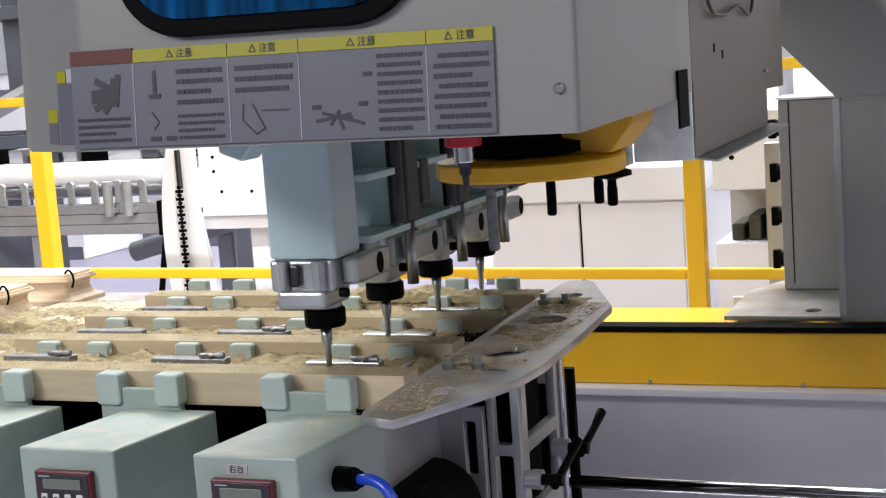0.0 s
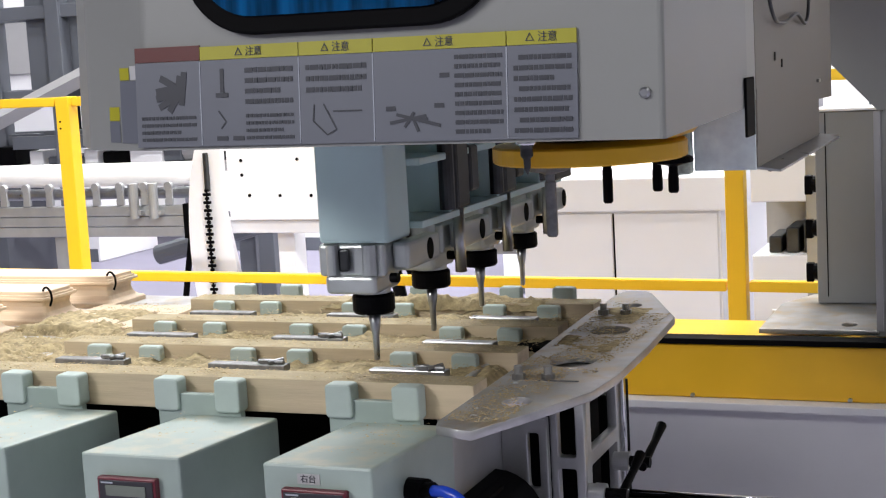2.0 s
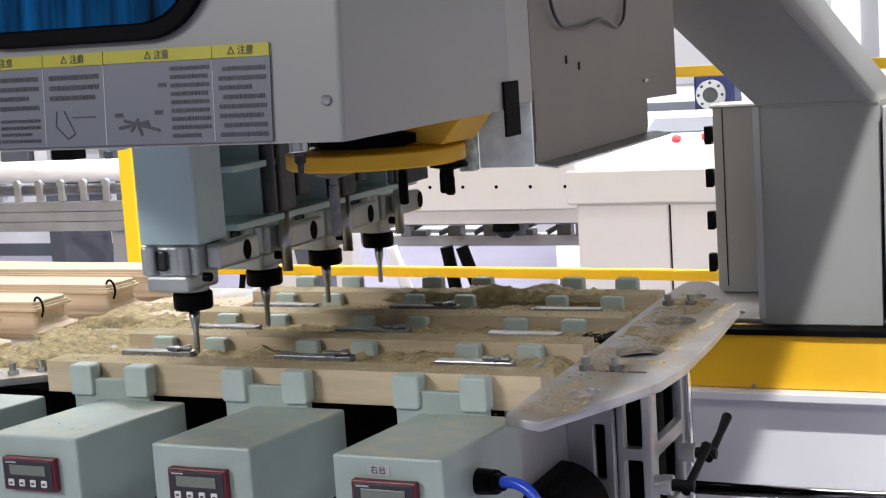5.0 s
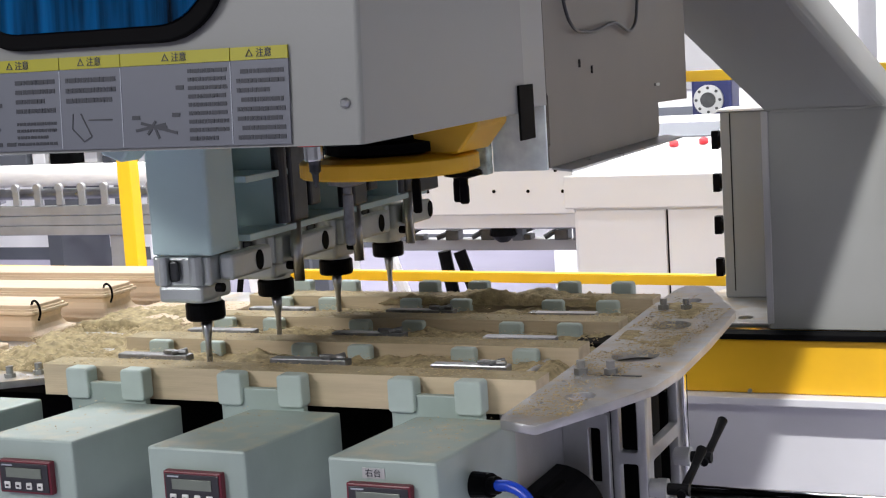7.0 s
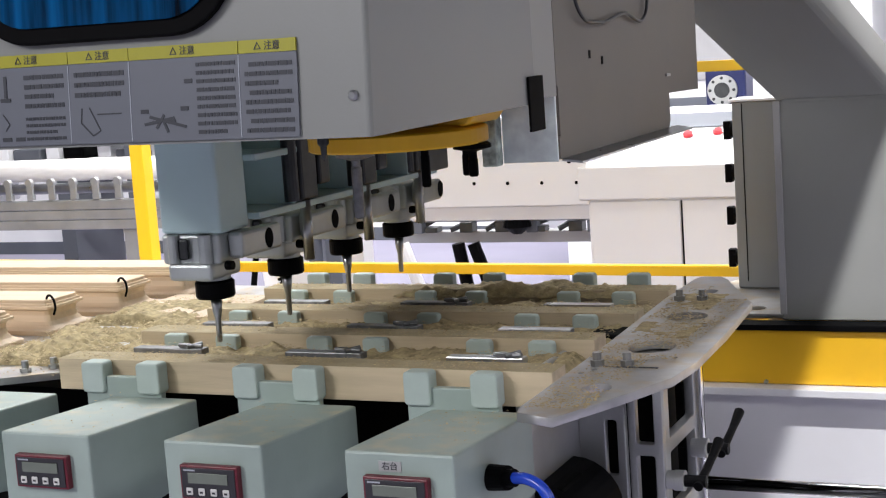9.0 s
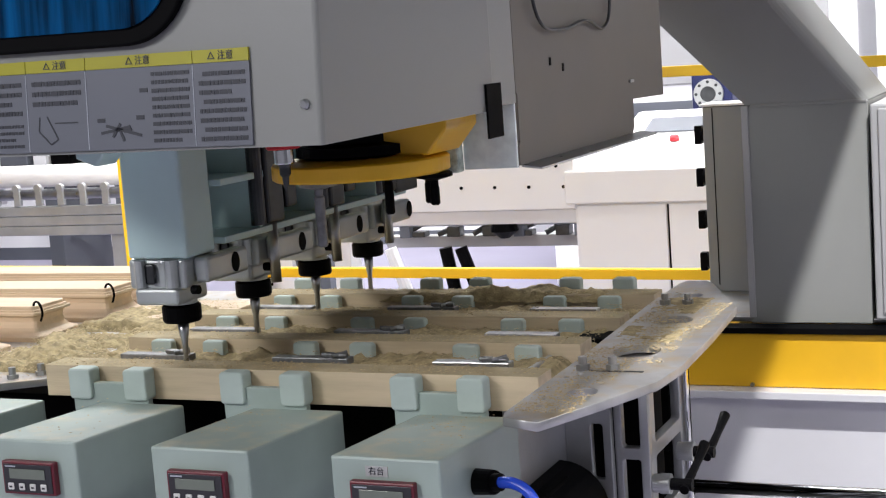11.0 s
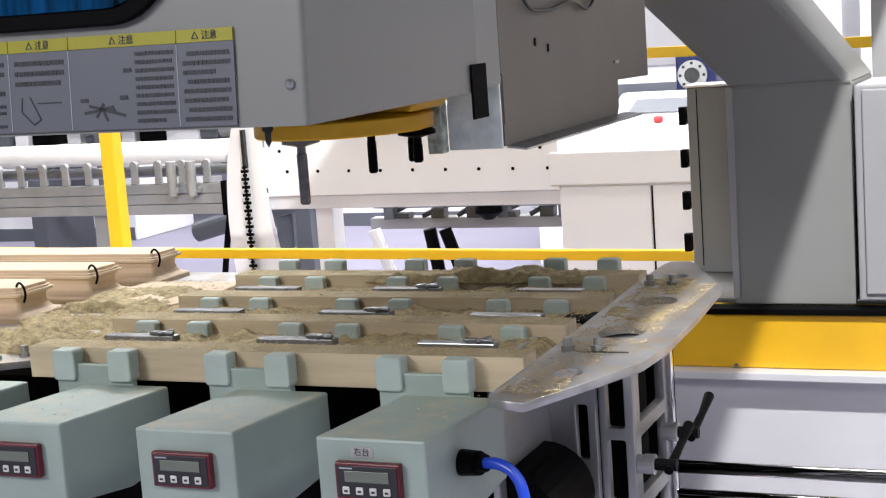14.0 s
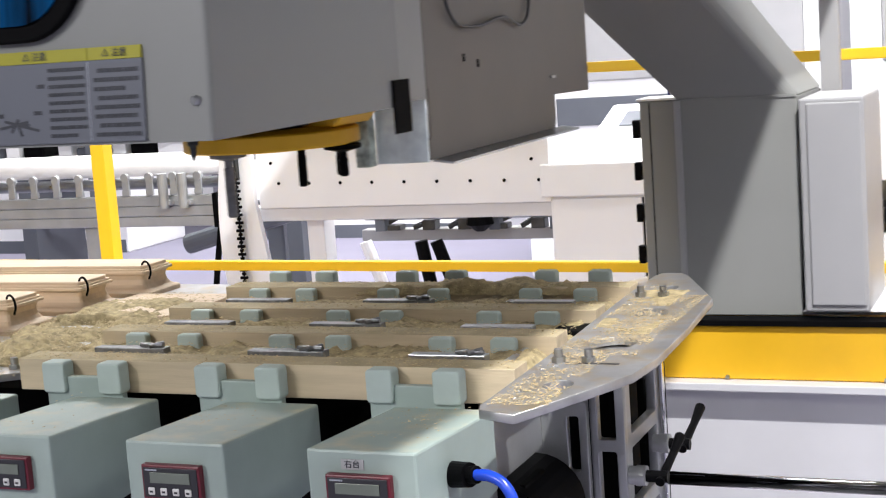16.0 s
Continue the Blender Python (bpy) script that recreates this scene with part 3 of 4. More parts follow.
def gantry_column():
    part("carriage_plate", plate_with_holes([(-0.40, 1.91), (0.46, 1.91), (0.46, 2.46), (-0.33, 2.46), (-0.40, 2.3)], [(-0.17, 1.99, 0.022, 0.03)], 0.655, 0.668), M_ALUD, gantry, "carriage plate with a hole and sawdust")
    col = part("column", prism([(-0.086, 0.653), (0.238, 0.653), (0.244, 1.2485), (-0.078, 1.2485)], "y", 1.90, 2.295, 0.004), M_COL, gantry, "grey painted welded column")
    bm = prism([(-0.078, 1.250), (0.244, 1.250), (0.045, 1.520), (-0.09, 1.70), (-0.09, 2.05), (-0.60, 2.05), (-0.60, 1.82), (-0.308, 1.509)], "y", 1.90, 2.295)
    for v in bm.verts:
        if v.co.y < 2.0:
            v.co.y -= 0.30 * (v.co.z - 1.25)
    bmesh.ops.bevel(bm, geom=[e for e in bm.edges if max(v.co.y for v in e.verts) < 2.0 and min(v.co.x for v in e.verts) > 0.0], offset=0.03, segments=5, affect="EDGES", profile=0.5)
    part("leaning_top", bm, M_COL, gantry, "grey painted arm that leans over from the column")
    part("weld_seam", box(-0.064, 0.240, 1.896, 1.8995, 1.244, 1.2515, 0.001), M_COL, col)
    part("rear_post", box(0.2455, 0.300, 2.296, 2.34, 0.669, 2.05, 0.003), M_LTBOX, gantry, "light grey upright post behind the column")
    part("edge_strip", box(-0.089, -0.071, 1.892, 1.899, 0.67, 1.249, 0.002), M_LTBOX, col)
    side = part("side_cabinet", box(-0.297, -0.02, 2.30, 2.44, 0.669, 1.230, 0.004), M_DKBOX, gantry, "dark grey side cabinet with black knobs")
    part("top_sheet", box(-0.302, -0.06, 2.285, 2.44, 1.231, 1.238, 0.001), M_WHITE, side)
    part("seam", box(-0.268, -0.265, 2.2985, 2.2998, 0.69, 1.225, 0), M_RUB, side)
    for k in range(4):
        z = 1.145 - 0.130 * k
        bm = cyl((-0.298, 2.36, z), (-0.316, 2.36, z), 0.028, 0.022, 16)
        add_box(bm, -0.336, -0.314, 2.345, 2.375, z - 0.030, z + 0.026, 0.003)
        part("knob", bm, M_BLACK, side, "black turning knob")
    right = part("right_cabinet", box(0.252, 0.42, 1.86, 2.2, 0.672, 1.240, 0.006), M_LTBOX, gantry, "light grey cabinet beside the column")
    part("door", box(0.272, 0.412, 1.852, 1.8595, 0.690, 1.228, 0.004), M_LTBOX, right)
    part("foot_sheet", box(0.245, 0.52, 1.88, 2.24, 0.6685, 0.6715, 0), M_WHITE, gantry)
    # overhead arm from the column to the head, above the view
    part("overhead_arm", box(-0.60, -0.11, 0.08, 1.899, 1.75, 2.05, 0.006), M_COL, gantry, "grey overhead arm")
    # Added unseen beam: shadows the column, keeps key light off the table.
    part("crossbeam", box(-0.86, 0.52, -0.80, 2.28, 2.066, 2.30, 0.006), M_COL, gantry, "grey overhead beam, unseen, added to block the key lamp")


gantry_column()


LEAN = math.tan(radians(3.5))


def head_hood():
    def on_front(dx, dz, tall=1.0):
        """Seat of what lies on the leaning front sheet."""
        m = Matrix.Translation((-0.072, -0.5, 1.3645))
        lean = Matrix.Rotation(radians(0.4), 4, "Y") @ Matrix.Rotation(-math.atan(LEAN), 4, "X")
        return Matrix.Translation((dx, -0.05, dz)) @ m @ lean @ Matrix.Diagonal((1, 1, tall, 1)) @ m.inverted()

    outline = [(-0.691, -0.55), (-0.045, -0.55), (-0.072, 0.075), (-0.90, 0.075), (-0.90, -0.39), (-0.808, -0.502)]
    bm = prism(outline, "z", 1.362, 2.06, 0.0)
    for v in bm.verts:
        if v.co.y < -0.3:
            v.co.y += LEAN * (v.co.z - 1.362)
        if v.co.z < 1.4 and v.co.x < -0.3:
            v.co.z += 0.004
    low = [f for f in bm.faces if f.normal.z < -0.9]
    bmesh.ops.delete(bm, geom=low, context="FACES")
    bmesh.ops.bevel(bm, geom=[e for e in bm.edges if abs(e.verts[0].co.z - e.verts[1].co.z) > 0.3], offset=0.006, segments=3, affect="EDGES", profile=0.5)
    bmesh.ops.solidify(bm, geom=list(bm.faces), thickness=0.004)
    hood = part("hood", bm, M_HOOD, gantry, "white-grey painted sheet metal hood, coloured darker for its shade")
    for z in (1.412, 1.62):
        part("screw", lathe([(0.0062, -0.004), (0.0062, 0.0), (0.004, 0.003)], 0, 0, 14), M_STEEL, hood).matrix_local = pose(-0.066, -0.5535 + LEAN * (z - 1.362), z, 90, 0, 0)
    # window
    fr = part("window_seal", prism(rounded(-0.655, -0.245, 1.493, 1.80, 0.095, 10), "y", -0.513, -0.5005, 0.003), M_RUB, gantry, "black rubber window seal")
    fr.matrix_local = on_front(0.027, 0.002)
    part("pane", prism(rounded(-0.632, -0.268, 1.514, 1.777, 0.075, 10), "y", -0.5165, -0.5135), M_ACRYL, fr, "blue tinted acrylic pane")
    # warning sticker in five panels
    st = part("warning_sticker", box(-0.7190, -0.157, -0.5035, -0.5008, 1.3645, 1.462, 0), M_PAPER, gantry, "white warning sticker with drawings and small print, greyed for its shade")
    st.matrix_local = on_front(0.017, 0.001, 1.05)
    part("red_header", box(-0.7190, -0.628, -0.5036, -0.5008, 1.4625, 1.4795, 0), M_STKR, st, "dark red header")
    edges = (-0.628, -0.495, -0.400, -0.238, -0.157)
    for a, b in zip(edges, edges[1:]):
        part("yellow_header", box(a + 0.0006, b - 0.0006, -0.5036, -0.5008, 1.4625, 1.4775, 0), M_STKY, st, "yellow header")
        c = (a + b) / 2
        writing("△ 注意", 0.0115, (c, -0.5042, 1.4697), 90, 0, M_INK, st)
    for x in (-0.628, -0.495, -0.400, -0.238):
        part("panel_line", box(x - 0.0006, x + 0.0006, -0.5042, -0.5037, 1.366, 1.461, 0), M_LINE, st)
    rnd = random.Random(2)

    def bars(x0, x1, z0, z1, rows, indent=0.0):
        h = (z1 - z0) / rows
        for r in range(rows):
            bm = bmesh.new()
            z = z1 - h * (r + 0.5)
            x = x0 + (indent if r % 3 == 0 else 0)
            stop = x1 - (rnd.uniform(0, 0.3) * (x1 - x0) if r % 3 == 2 else 0)
            while x < stop - 0.002:
                w = min(rnd.choice((0.0035, 0.0045, 0.005, 0.011)), stop - x)
                add_box(bm, x, x + w, -0.5042, -0.5037, z - h * 0.23, z + h * 0.23)
                x += w + 0.0011
            part("print_bar", bm, M_INK2, st)

    bars(-0.712, -0.635, 1.369, 1.402, 4)
    bars(-0.567, -0.503, 1.408, 1.455, 4)
    bars(-0.567, -0.503, 1.369, 1.402, 4)
    bars(-0.486, -0.408, 1.418, 1.455, 3)
    bars(-0.300, -0.243, 1.369, 1.458, 9)
    bars(-0.230, -0.163, 1.368, 1.455, 8, 0.006)
    for x, z in ((-0.345, 1.385), (-0.385, 1.398), (-0.325, 1.400), (-0.318, 1.432)):
        bm = bmesh.new()
        add_box(bm, x, x + 0.012, -0.5042, -0.5037, z, z + 0.005)
        part("print_bar", bm, M_INK2, st)

    def strokes(pts, w, name):
        bm = bmesh.new()
        for (xa, za), (xb, zb) in pts:
            d = Vector((xb - xa, 0, zb - za))
            q = Matrix.Rotation(-math.atan2(d.z, d.x), 4, "Y")
            bmesh.ops.create_cube(bm, size=1, matrix=Matrix.Translation(((xa + xb) / 2, -0.5041, (za + zb) / 2)) @ q @ Matrix.Diagonal((d.length, 0.0006, w, 1)))
        part(name, bm, M_INK, st)["kind"] = "stuff"

    strokes([((-0.690, 1.428), (-0.662, 1.432)), ((-0.690, 1.420), (-0.664, 1.426)), ((-0.686, 1.410), (-0.662, 1.422)), ((-0.672, 1.405), (-0.658, 1.424)), ((-0.655, 1.412), (-0.650, 1.450)), ((-0.662, 1.418), (-0.656, 1.446)), ((-0.684, 1.444), (-0.664, 1.434))], 0.008, "pictogram")
    strokes([((-0.598, 1.425), (-0.598, 1.452)), ((-0.607, 1.422), (-0.590, 1.422)), ((-0.607, 1.373), (-0.592, 1.373)), ((-0.585, 1.373), (-0.570, 1.373))], 0.005, "pictogram")
    strokes([((-0.604, 1.404), (-0.594, 1.392)), ((-0.594, 1.392), (-0.601, 1.384)), ((-0.476, 1.408), (-0.478, 1.390)), ((-0.478, 1.390), (-0.460, 1.374)), ((-0.460, 1.374), (-0.448, 1.380)), ((-0.448, 1.380), (-0.464, 1.408)), ((-0.452, 1.400), (-0.415, 1.400))], 0.0016, "pictogram")
    strokes([((-0.380, 1.385), (-0.335, 1.392)), ((-0.372, 1.394), (-0.318, 1.381)), ((-0.362, 1.380), (-0.350, 1.396)), ((-0.345, 1.375), (-0.352, 1.390))], 0.0035, "pictogram")
    # two small stickers on the bevelled flank
    way = Vector((-0.835 + 0.718, -0.452 + 0.5, 0)).normalized()
    nrm = Vector((way.y, -way.x, 0))
    nrm = nrm if nrm.y < 0 else -nrm
    for d0, d1, z0, z1, m in ((0.008, 0.052, 1.375, 1.452, M_PAPER), (0.008, 0.030, 1.453, 1.470, M_LTBOX), (0.032, 0.052, 1.453, 1.468, M_STKY), (0.056, 0.078, 1.376, 1.402, M_PAPER), (0.056, 0.078, 1.403, 1.420, M_STKY)):
        bm = bmesh.new()
        base = Vector((-0.691, -0.55, 0)) + nrm * 0.0012
        vs = [bm.verts.new((base + way * d) + Vector((0, LEAN * (z - 1.362), z))) for d, z in ((d0, z0), (d1, z0), (d1, z1), (d0, z1))]
        f = bm.faces.new(vs)
        bm.normal_update()
        if f.normal.dot(nrm) < 0:
            f.normal_flip()
        part("small_sticker", bm, m, hood)


M_INK2 = mat("small_print", (0.018, 0.02, 0.03), 0.5, vary=0.2, scale=200)
head_hood()


def rear_cover():
    """Bent beige cover behind the hood, with a bottom lip and galvanised corner."""
    pts = [(0.20, 1.262), (0.86, 1.262), (0.872, 1.275), (0.872, 1.385), (0.885, 1.385), (0.885, 2.0), (0.20, 2.0), (0.20, 1.385), (0.206, 1.380), (0.206, 1.300), (0.20, 1.295)]
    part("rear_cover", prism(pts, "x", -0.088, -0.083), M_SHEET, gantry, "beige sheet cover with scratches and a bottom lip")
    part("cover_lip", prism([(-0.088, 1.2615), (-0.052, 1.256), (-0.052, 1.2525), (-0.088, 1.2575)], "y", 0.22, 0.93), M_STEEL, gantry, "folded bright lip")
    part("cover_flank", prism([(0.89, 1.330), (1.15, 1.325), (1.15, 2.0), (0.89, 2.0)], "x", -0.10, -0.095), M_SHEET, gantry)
    part("galvanised_corner", box(-0.180, -0.084, 0.19, 0.196, 1.259, 1.40, 0.001), M_GALV, gantry, "galvanised sheet corner")
    part("joint_panel", box(-0.087, -0.0835, 0.076, 0.2, 1.366, 2.0, 0.001), M_COL, gantry)
    part("brush_strip", box(-0.209, -0.181, 0.165, 0.192, 1.256, 1.40, 0.003), M_BRUSH, gantry, "grey-green bristle strip")
    part("side_slot", box(-0.0695, -0.0655, 0.030, 0.092, 1.320, 1.405, 0.001), M_RUB, gantry)
    part("cable", tube([(-0.078, 0.28, 1.56), (-0.074, 0.31, 1.500), (-0.074, 0.40, 1.482), (-0.074, 0.56, 1.496), (-0.076, 0.70, 1.490), (-0.078, 0.74, 1.56)], 0.0032), M_DKSTEEL, gantry, "thin hanging cable")
    for y, z in ((0.375, 1.428), (0.443, 1.415)):
        part("slot_hole", box(-0.0832, -0.0815, y - 0.004, y + 0.004, z - 0.007, z + 0.007, 0), M_RUB, gantry)
    part("clip", box(-0.083, -0.078, 0.845, 0.872, 1.366, 1.372, 0.001), M_STEEL, gantry)


rear_cover()

# ---- tool carousel, lifts with the head ----
CX, CY = -0.311, 0.064
bm = lathe([(0.120, 1.290), (0.144, 1.285), (0.147, 1.282), (0.147, 1.261), (0.143, 1.258), (0.090, 1.254), (0.07, 1.258)], CX, CY, 56)
carousel = part("tool_carousel", bm, M_YEL, gantry, "yellow tool carousel disc under the hood")
part("hub", lathe([(0.09, 1.291), (0.105, 1.295), (0.105, 1.310), (0.08, 1.315), (0.08, 1.36), (0.05, 1.40)], CX, CY, 32), M_BLACK, carousel)
part("bracket", prism([(-0.26, 1.289), (-0.170, 1.289), (-0.135, 1.330), (-0.135, 1.42), (-0.27, 1.42)], "y", 0.02, 0.15, 0.004), M_YEL, carousel, "yellow carousel bracket")


def tool(ang, r, length, dia, kind, red=False):
    dz = 0.022 if red else 0.0
    x, y = CX + r * math.cos(radians(ang)), CY + r * math.sin(radians(ang))
    if kind == "cone":
        p = [(0.020, 1.325), (0.024, 1.318), (0.024, 1.305), (0.013, 1.300), (0.013, 1.283), (0.009, 1.268), (0.009, 1.258), (0.0055, 1.254), (0.0045, 1.240), (0.001, 1.232)]
        m = M_DKSTEEL
    else:
        p = [(0.026, 1.259), (0.031, 1.256), (0.031, 1.250), (0.014, 1.246), (0.007, 1.244), (0.007, 1.234), (dia, 1.232), (dia, 1.232 - length), (dia * 0.7, 1.229 - length)]
        m = M_SCREW if ang == 245 else M_BLACK
    t = part("tool", lathe([(a, b + dz) for a, b in p[::-1]], x, y, 18), m, carousel, "dark milling tool in a holder")
    if red:
        part("red_collar", lathe([(0.024, 1.319), (0.027, 1.321), (0.027, 1.343), (0.024, 1.347)], x, y, 20), M_RED, t, "red collar")
        part("bright_neck", lathe([(0.0145, 1.296), (0.0155, 1.298), (0.0155, 1.318)], x, y, 18), M_CHROME, t, "bright tool neck")
    return t


tool(258.5, 0.188, 0.09, 0.007, "cone", True)
tool(245, 0.090, 0.078, 0.0085, "mill")
tool(92, 0.105, 0.050, 0.0080, "mill")
tool(46, 0.118, 0.030, 0.0080, "mill")
tool(5, 0.125, 0.025, 0.0080, "mill")

# ---- bank of four spindles, lifts on its own ----
SX = -0.682
SPY = (0.055, 0.300, 0.545, 0.790)
bank = part("spindle_bank", box(-0.778, -0.766, 0.10, 0.90, 1.150, 1.52, 0.003), M_PALE, gantry, "pale green carrier of four spindles")
for z in (1.160, 1.262, 1.37):
    part("shelf", box(-0.765, -0.606, 0.098, 0.85, z - 0.006, z + 0.006, 0.002), M_PALE, bank)
for y in (0.225, 0.465, 0.705, 0.89):
    part("rib", box(-0.765, -0.606, y - 0.005, y + 0.005, 1.166, 1.52, 0.002), M_PALE, bank)
for k, y in enumerate(SPY):
    if k == 0:
        part("spindle_body", box(SX - 0.067, SX + 0.055, y - 0.050, y + 0.042, 1.142, 1.52, 0.006), M_PALE, bank, "pale green spindle housing")
    else:
        part("spindle_body", box(SX - 0.060, SX + 0.030, y - 0.040, y + 0.040, 1.155, 1.50, 0.006), M_PALE, bank, "pale green spindle housing")
    bm = bmesh.new()
    add_box(bm, SX - 0.072, SX + 0.045, y - 0.045, y + 0.052, 1.088, 1.141, 0.006, 3)
    add_box(bm, SX - 0.060, SX + 0.030, y - 0.052, y + 0.045, 1.060, 1.092, 0.008, 3)
    add_cyl(bm, (SX, y, 1.053), (SX, y, 1.075), 0.029, n=28)
    add_cyl(bm, (SX - 0.045, y - 0.049, 1.092), (SX - 0.045, y - 0.049, 1.140), 0.010, n=14)
    add_cyl(bm, (SX + 0.020, y - 0.049, 1.092), (SX + 0.020, y - 0.049, 1.140), 0.012, n=14)
    add_box(bm, SX + 0.046, SX + 0.075, y - 0.02, y + 0.115 if k < 3 else y + 0.08, 1.095, 1.140, 0.006)
    cast = part("spindle_nose", bm, M_CAST, bank, "cast aluminium spindle nose")
    part("recess", box(SX - 0.032, SX - 0.014, y - 0.0535, y - 0.050, 1.098, 1.134, 0.004), M_DKSTEEL, cast)
    part("recess", prism([(y + 0.07 + 0.013 * math.cos(a), 1.118 + 0.018 * math.sin(a)) for a in np.linspace(0, 2 * math.pi, 16, endpoint=False)], "x", SX + 0.0715, SX + 0.0762), M_RUB, cast)
    part("sensor", cyl((SX + 0.047, y - 0.03, 1.085), (SX + 0.060, y - 0.03, 1.085), 0.008, n=12), M_BLACK, cast)
    nut = lathe([(0.012, 1.022), (0.032, 1.024), (0.0345, 1.028), (0.0345, 1.052), (0.030, 1.056)], SX, y, 30)
    part("collet_nut", nut, M_BLACK, bank, "black collet nut")
    part("router_bit", lathe([(0.0035, 0.944), (0.0050, 0.946), (0.0055, 0.985), (0.0085, 1.000), (0.0105, 1.022)], SX, y, 16), M_STEEL, bank, "steel router bit", True)
for k, y in enumerate(SPY[1:]):
    bm = box(-0.650, -0.600, y - 0.055, y + 0.005, 1.168, 1.345, 0.006)
    add_cyl(bm, (-0.612, y - 0.075, 1.17), (-0.612, y - 0.075, 1.33), 0.014, n=14)
    add_box(bm, -0.655, -0.603, y + 0.02, y + 0.06, 1.19, 1.27 + 0.03 * (k % 2), 0.005)
    part("drive_block", bm, M_DKSTEEL, bank, "dark spindle drive between the ribs")
    part("shaft", cyl((-0.612, y - 0.030, 1.056), (-0.612, y - 0.030, 1.167), 0.010, n=16), M_STEEL, bank, "bright guide shaft", True)
part("motor_block", box(-0.74, -0.60, 0.79, 0.90, 1.16, 1.40, 0.004), M_DKSTEEL, bank)
part("cable_bracket", prism([(-0.785, 1.325), (-0.745, 1.310), (-0.70, 1.36), (-0.785, 1.36)], "y", -0.065, -0.006, 0.004), M_PALE, bank, "bracket at the spindle housing")


# ---- yellow guard fence behind the bed ----
def fence():
    f = thing("guard_fence", "yellow painted guard fence of square tubes", "fence")
    a, b = Vector((-2.523, 2.5, 0.712)), Vector((-0.073, 2.5, 0.690))
    d = (b - a) / (b.x - a.x)
    yaw = math.degrees(math.atan2(d.y, 1))

    def at(x):
        return a + d * (x - a.x)

    def rail(x0, x1, dz, name="rail"):
        p, q = at(x0), at(x1)
        bm = bmesh.new()
        v = q - p
        r = v.to_track_quat("X", "Z").to_matrix().to_4x4()
        bmesh.ops.create_cube(bm, size=1, matrix=Matrix.Translation((p + q) / 2 + Vector((0, 0, dz))) @ r @ Matrix.Diagonal((v.length, 0.04, 0.033, 1)))
        bmesh.ops.bevel(bm, geom=list(bm.edges), offset=0.003, segments=2, affect="EDGES")
        part(name, bm, M_YEL2, f)

    posts = [(-6.6, 1.62), (-4.4, 1.62), (-2.530, 1.62), (-0.073, 1.62), (2.2, 1.62)]
    for k, (x, top) in enumerate(posts):
        p = at(x)
        bm = box(-0.029, 0.029, -0.029, 0.029, 0.0, p.z + 0.66, 0.003)
        o = part("post", bm, M_YEL2, f)
        o.matrix_local = pose(p.x, p.y, 0, 0, 0, yaw)
        for z in (p.z + 0.57, p.z + 0.545):
            part("bolt_head", cyl((-0.012, -0.0305, z), (-0.012, -0.029, z), 0.004, n=8), M_RUB, o)
    for (x0, _), (x1, _) in zip(posts, posts[1:]):
        rail(x0 + 0.036, x1 - 0.036, -0.004)
        rail(x0 + 0.036, x1 - 0.036, 0.642)
    return f


fence()


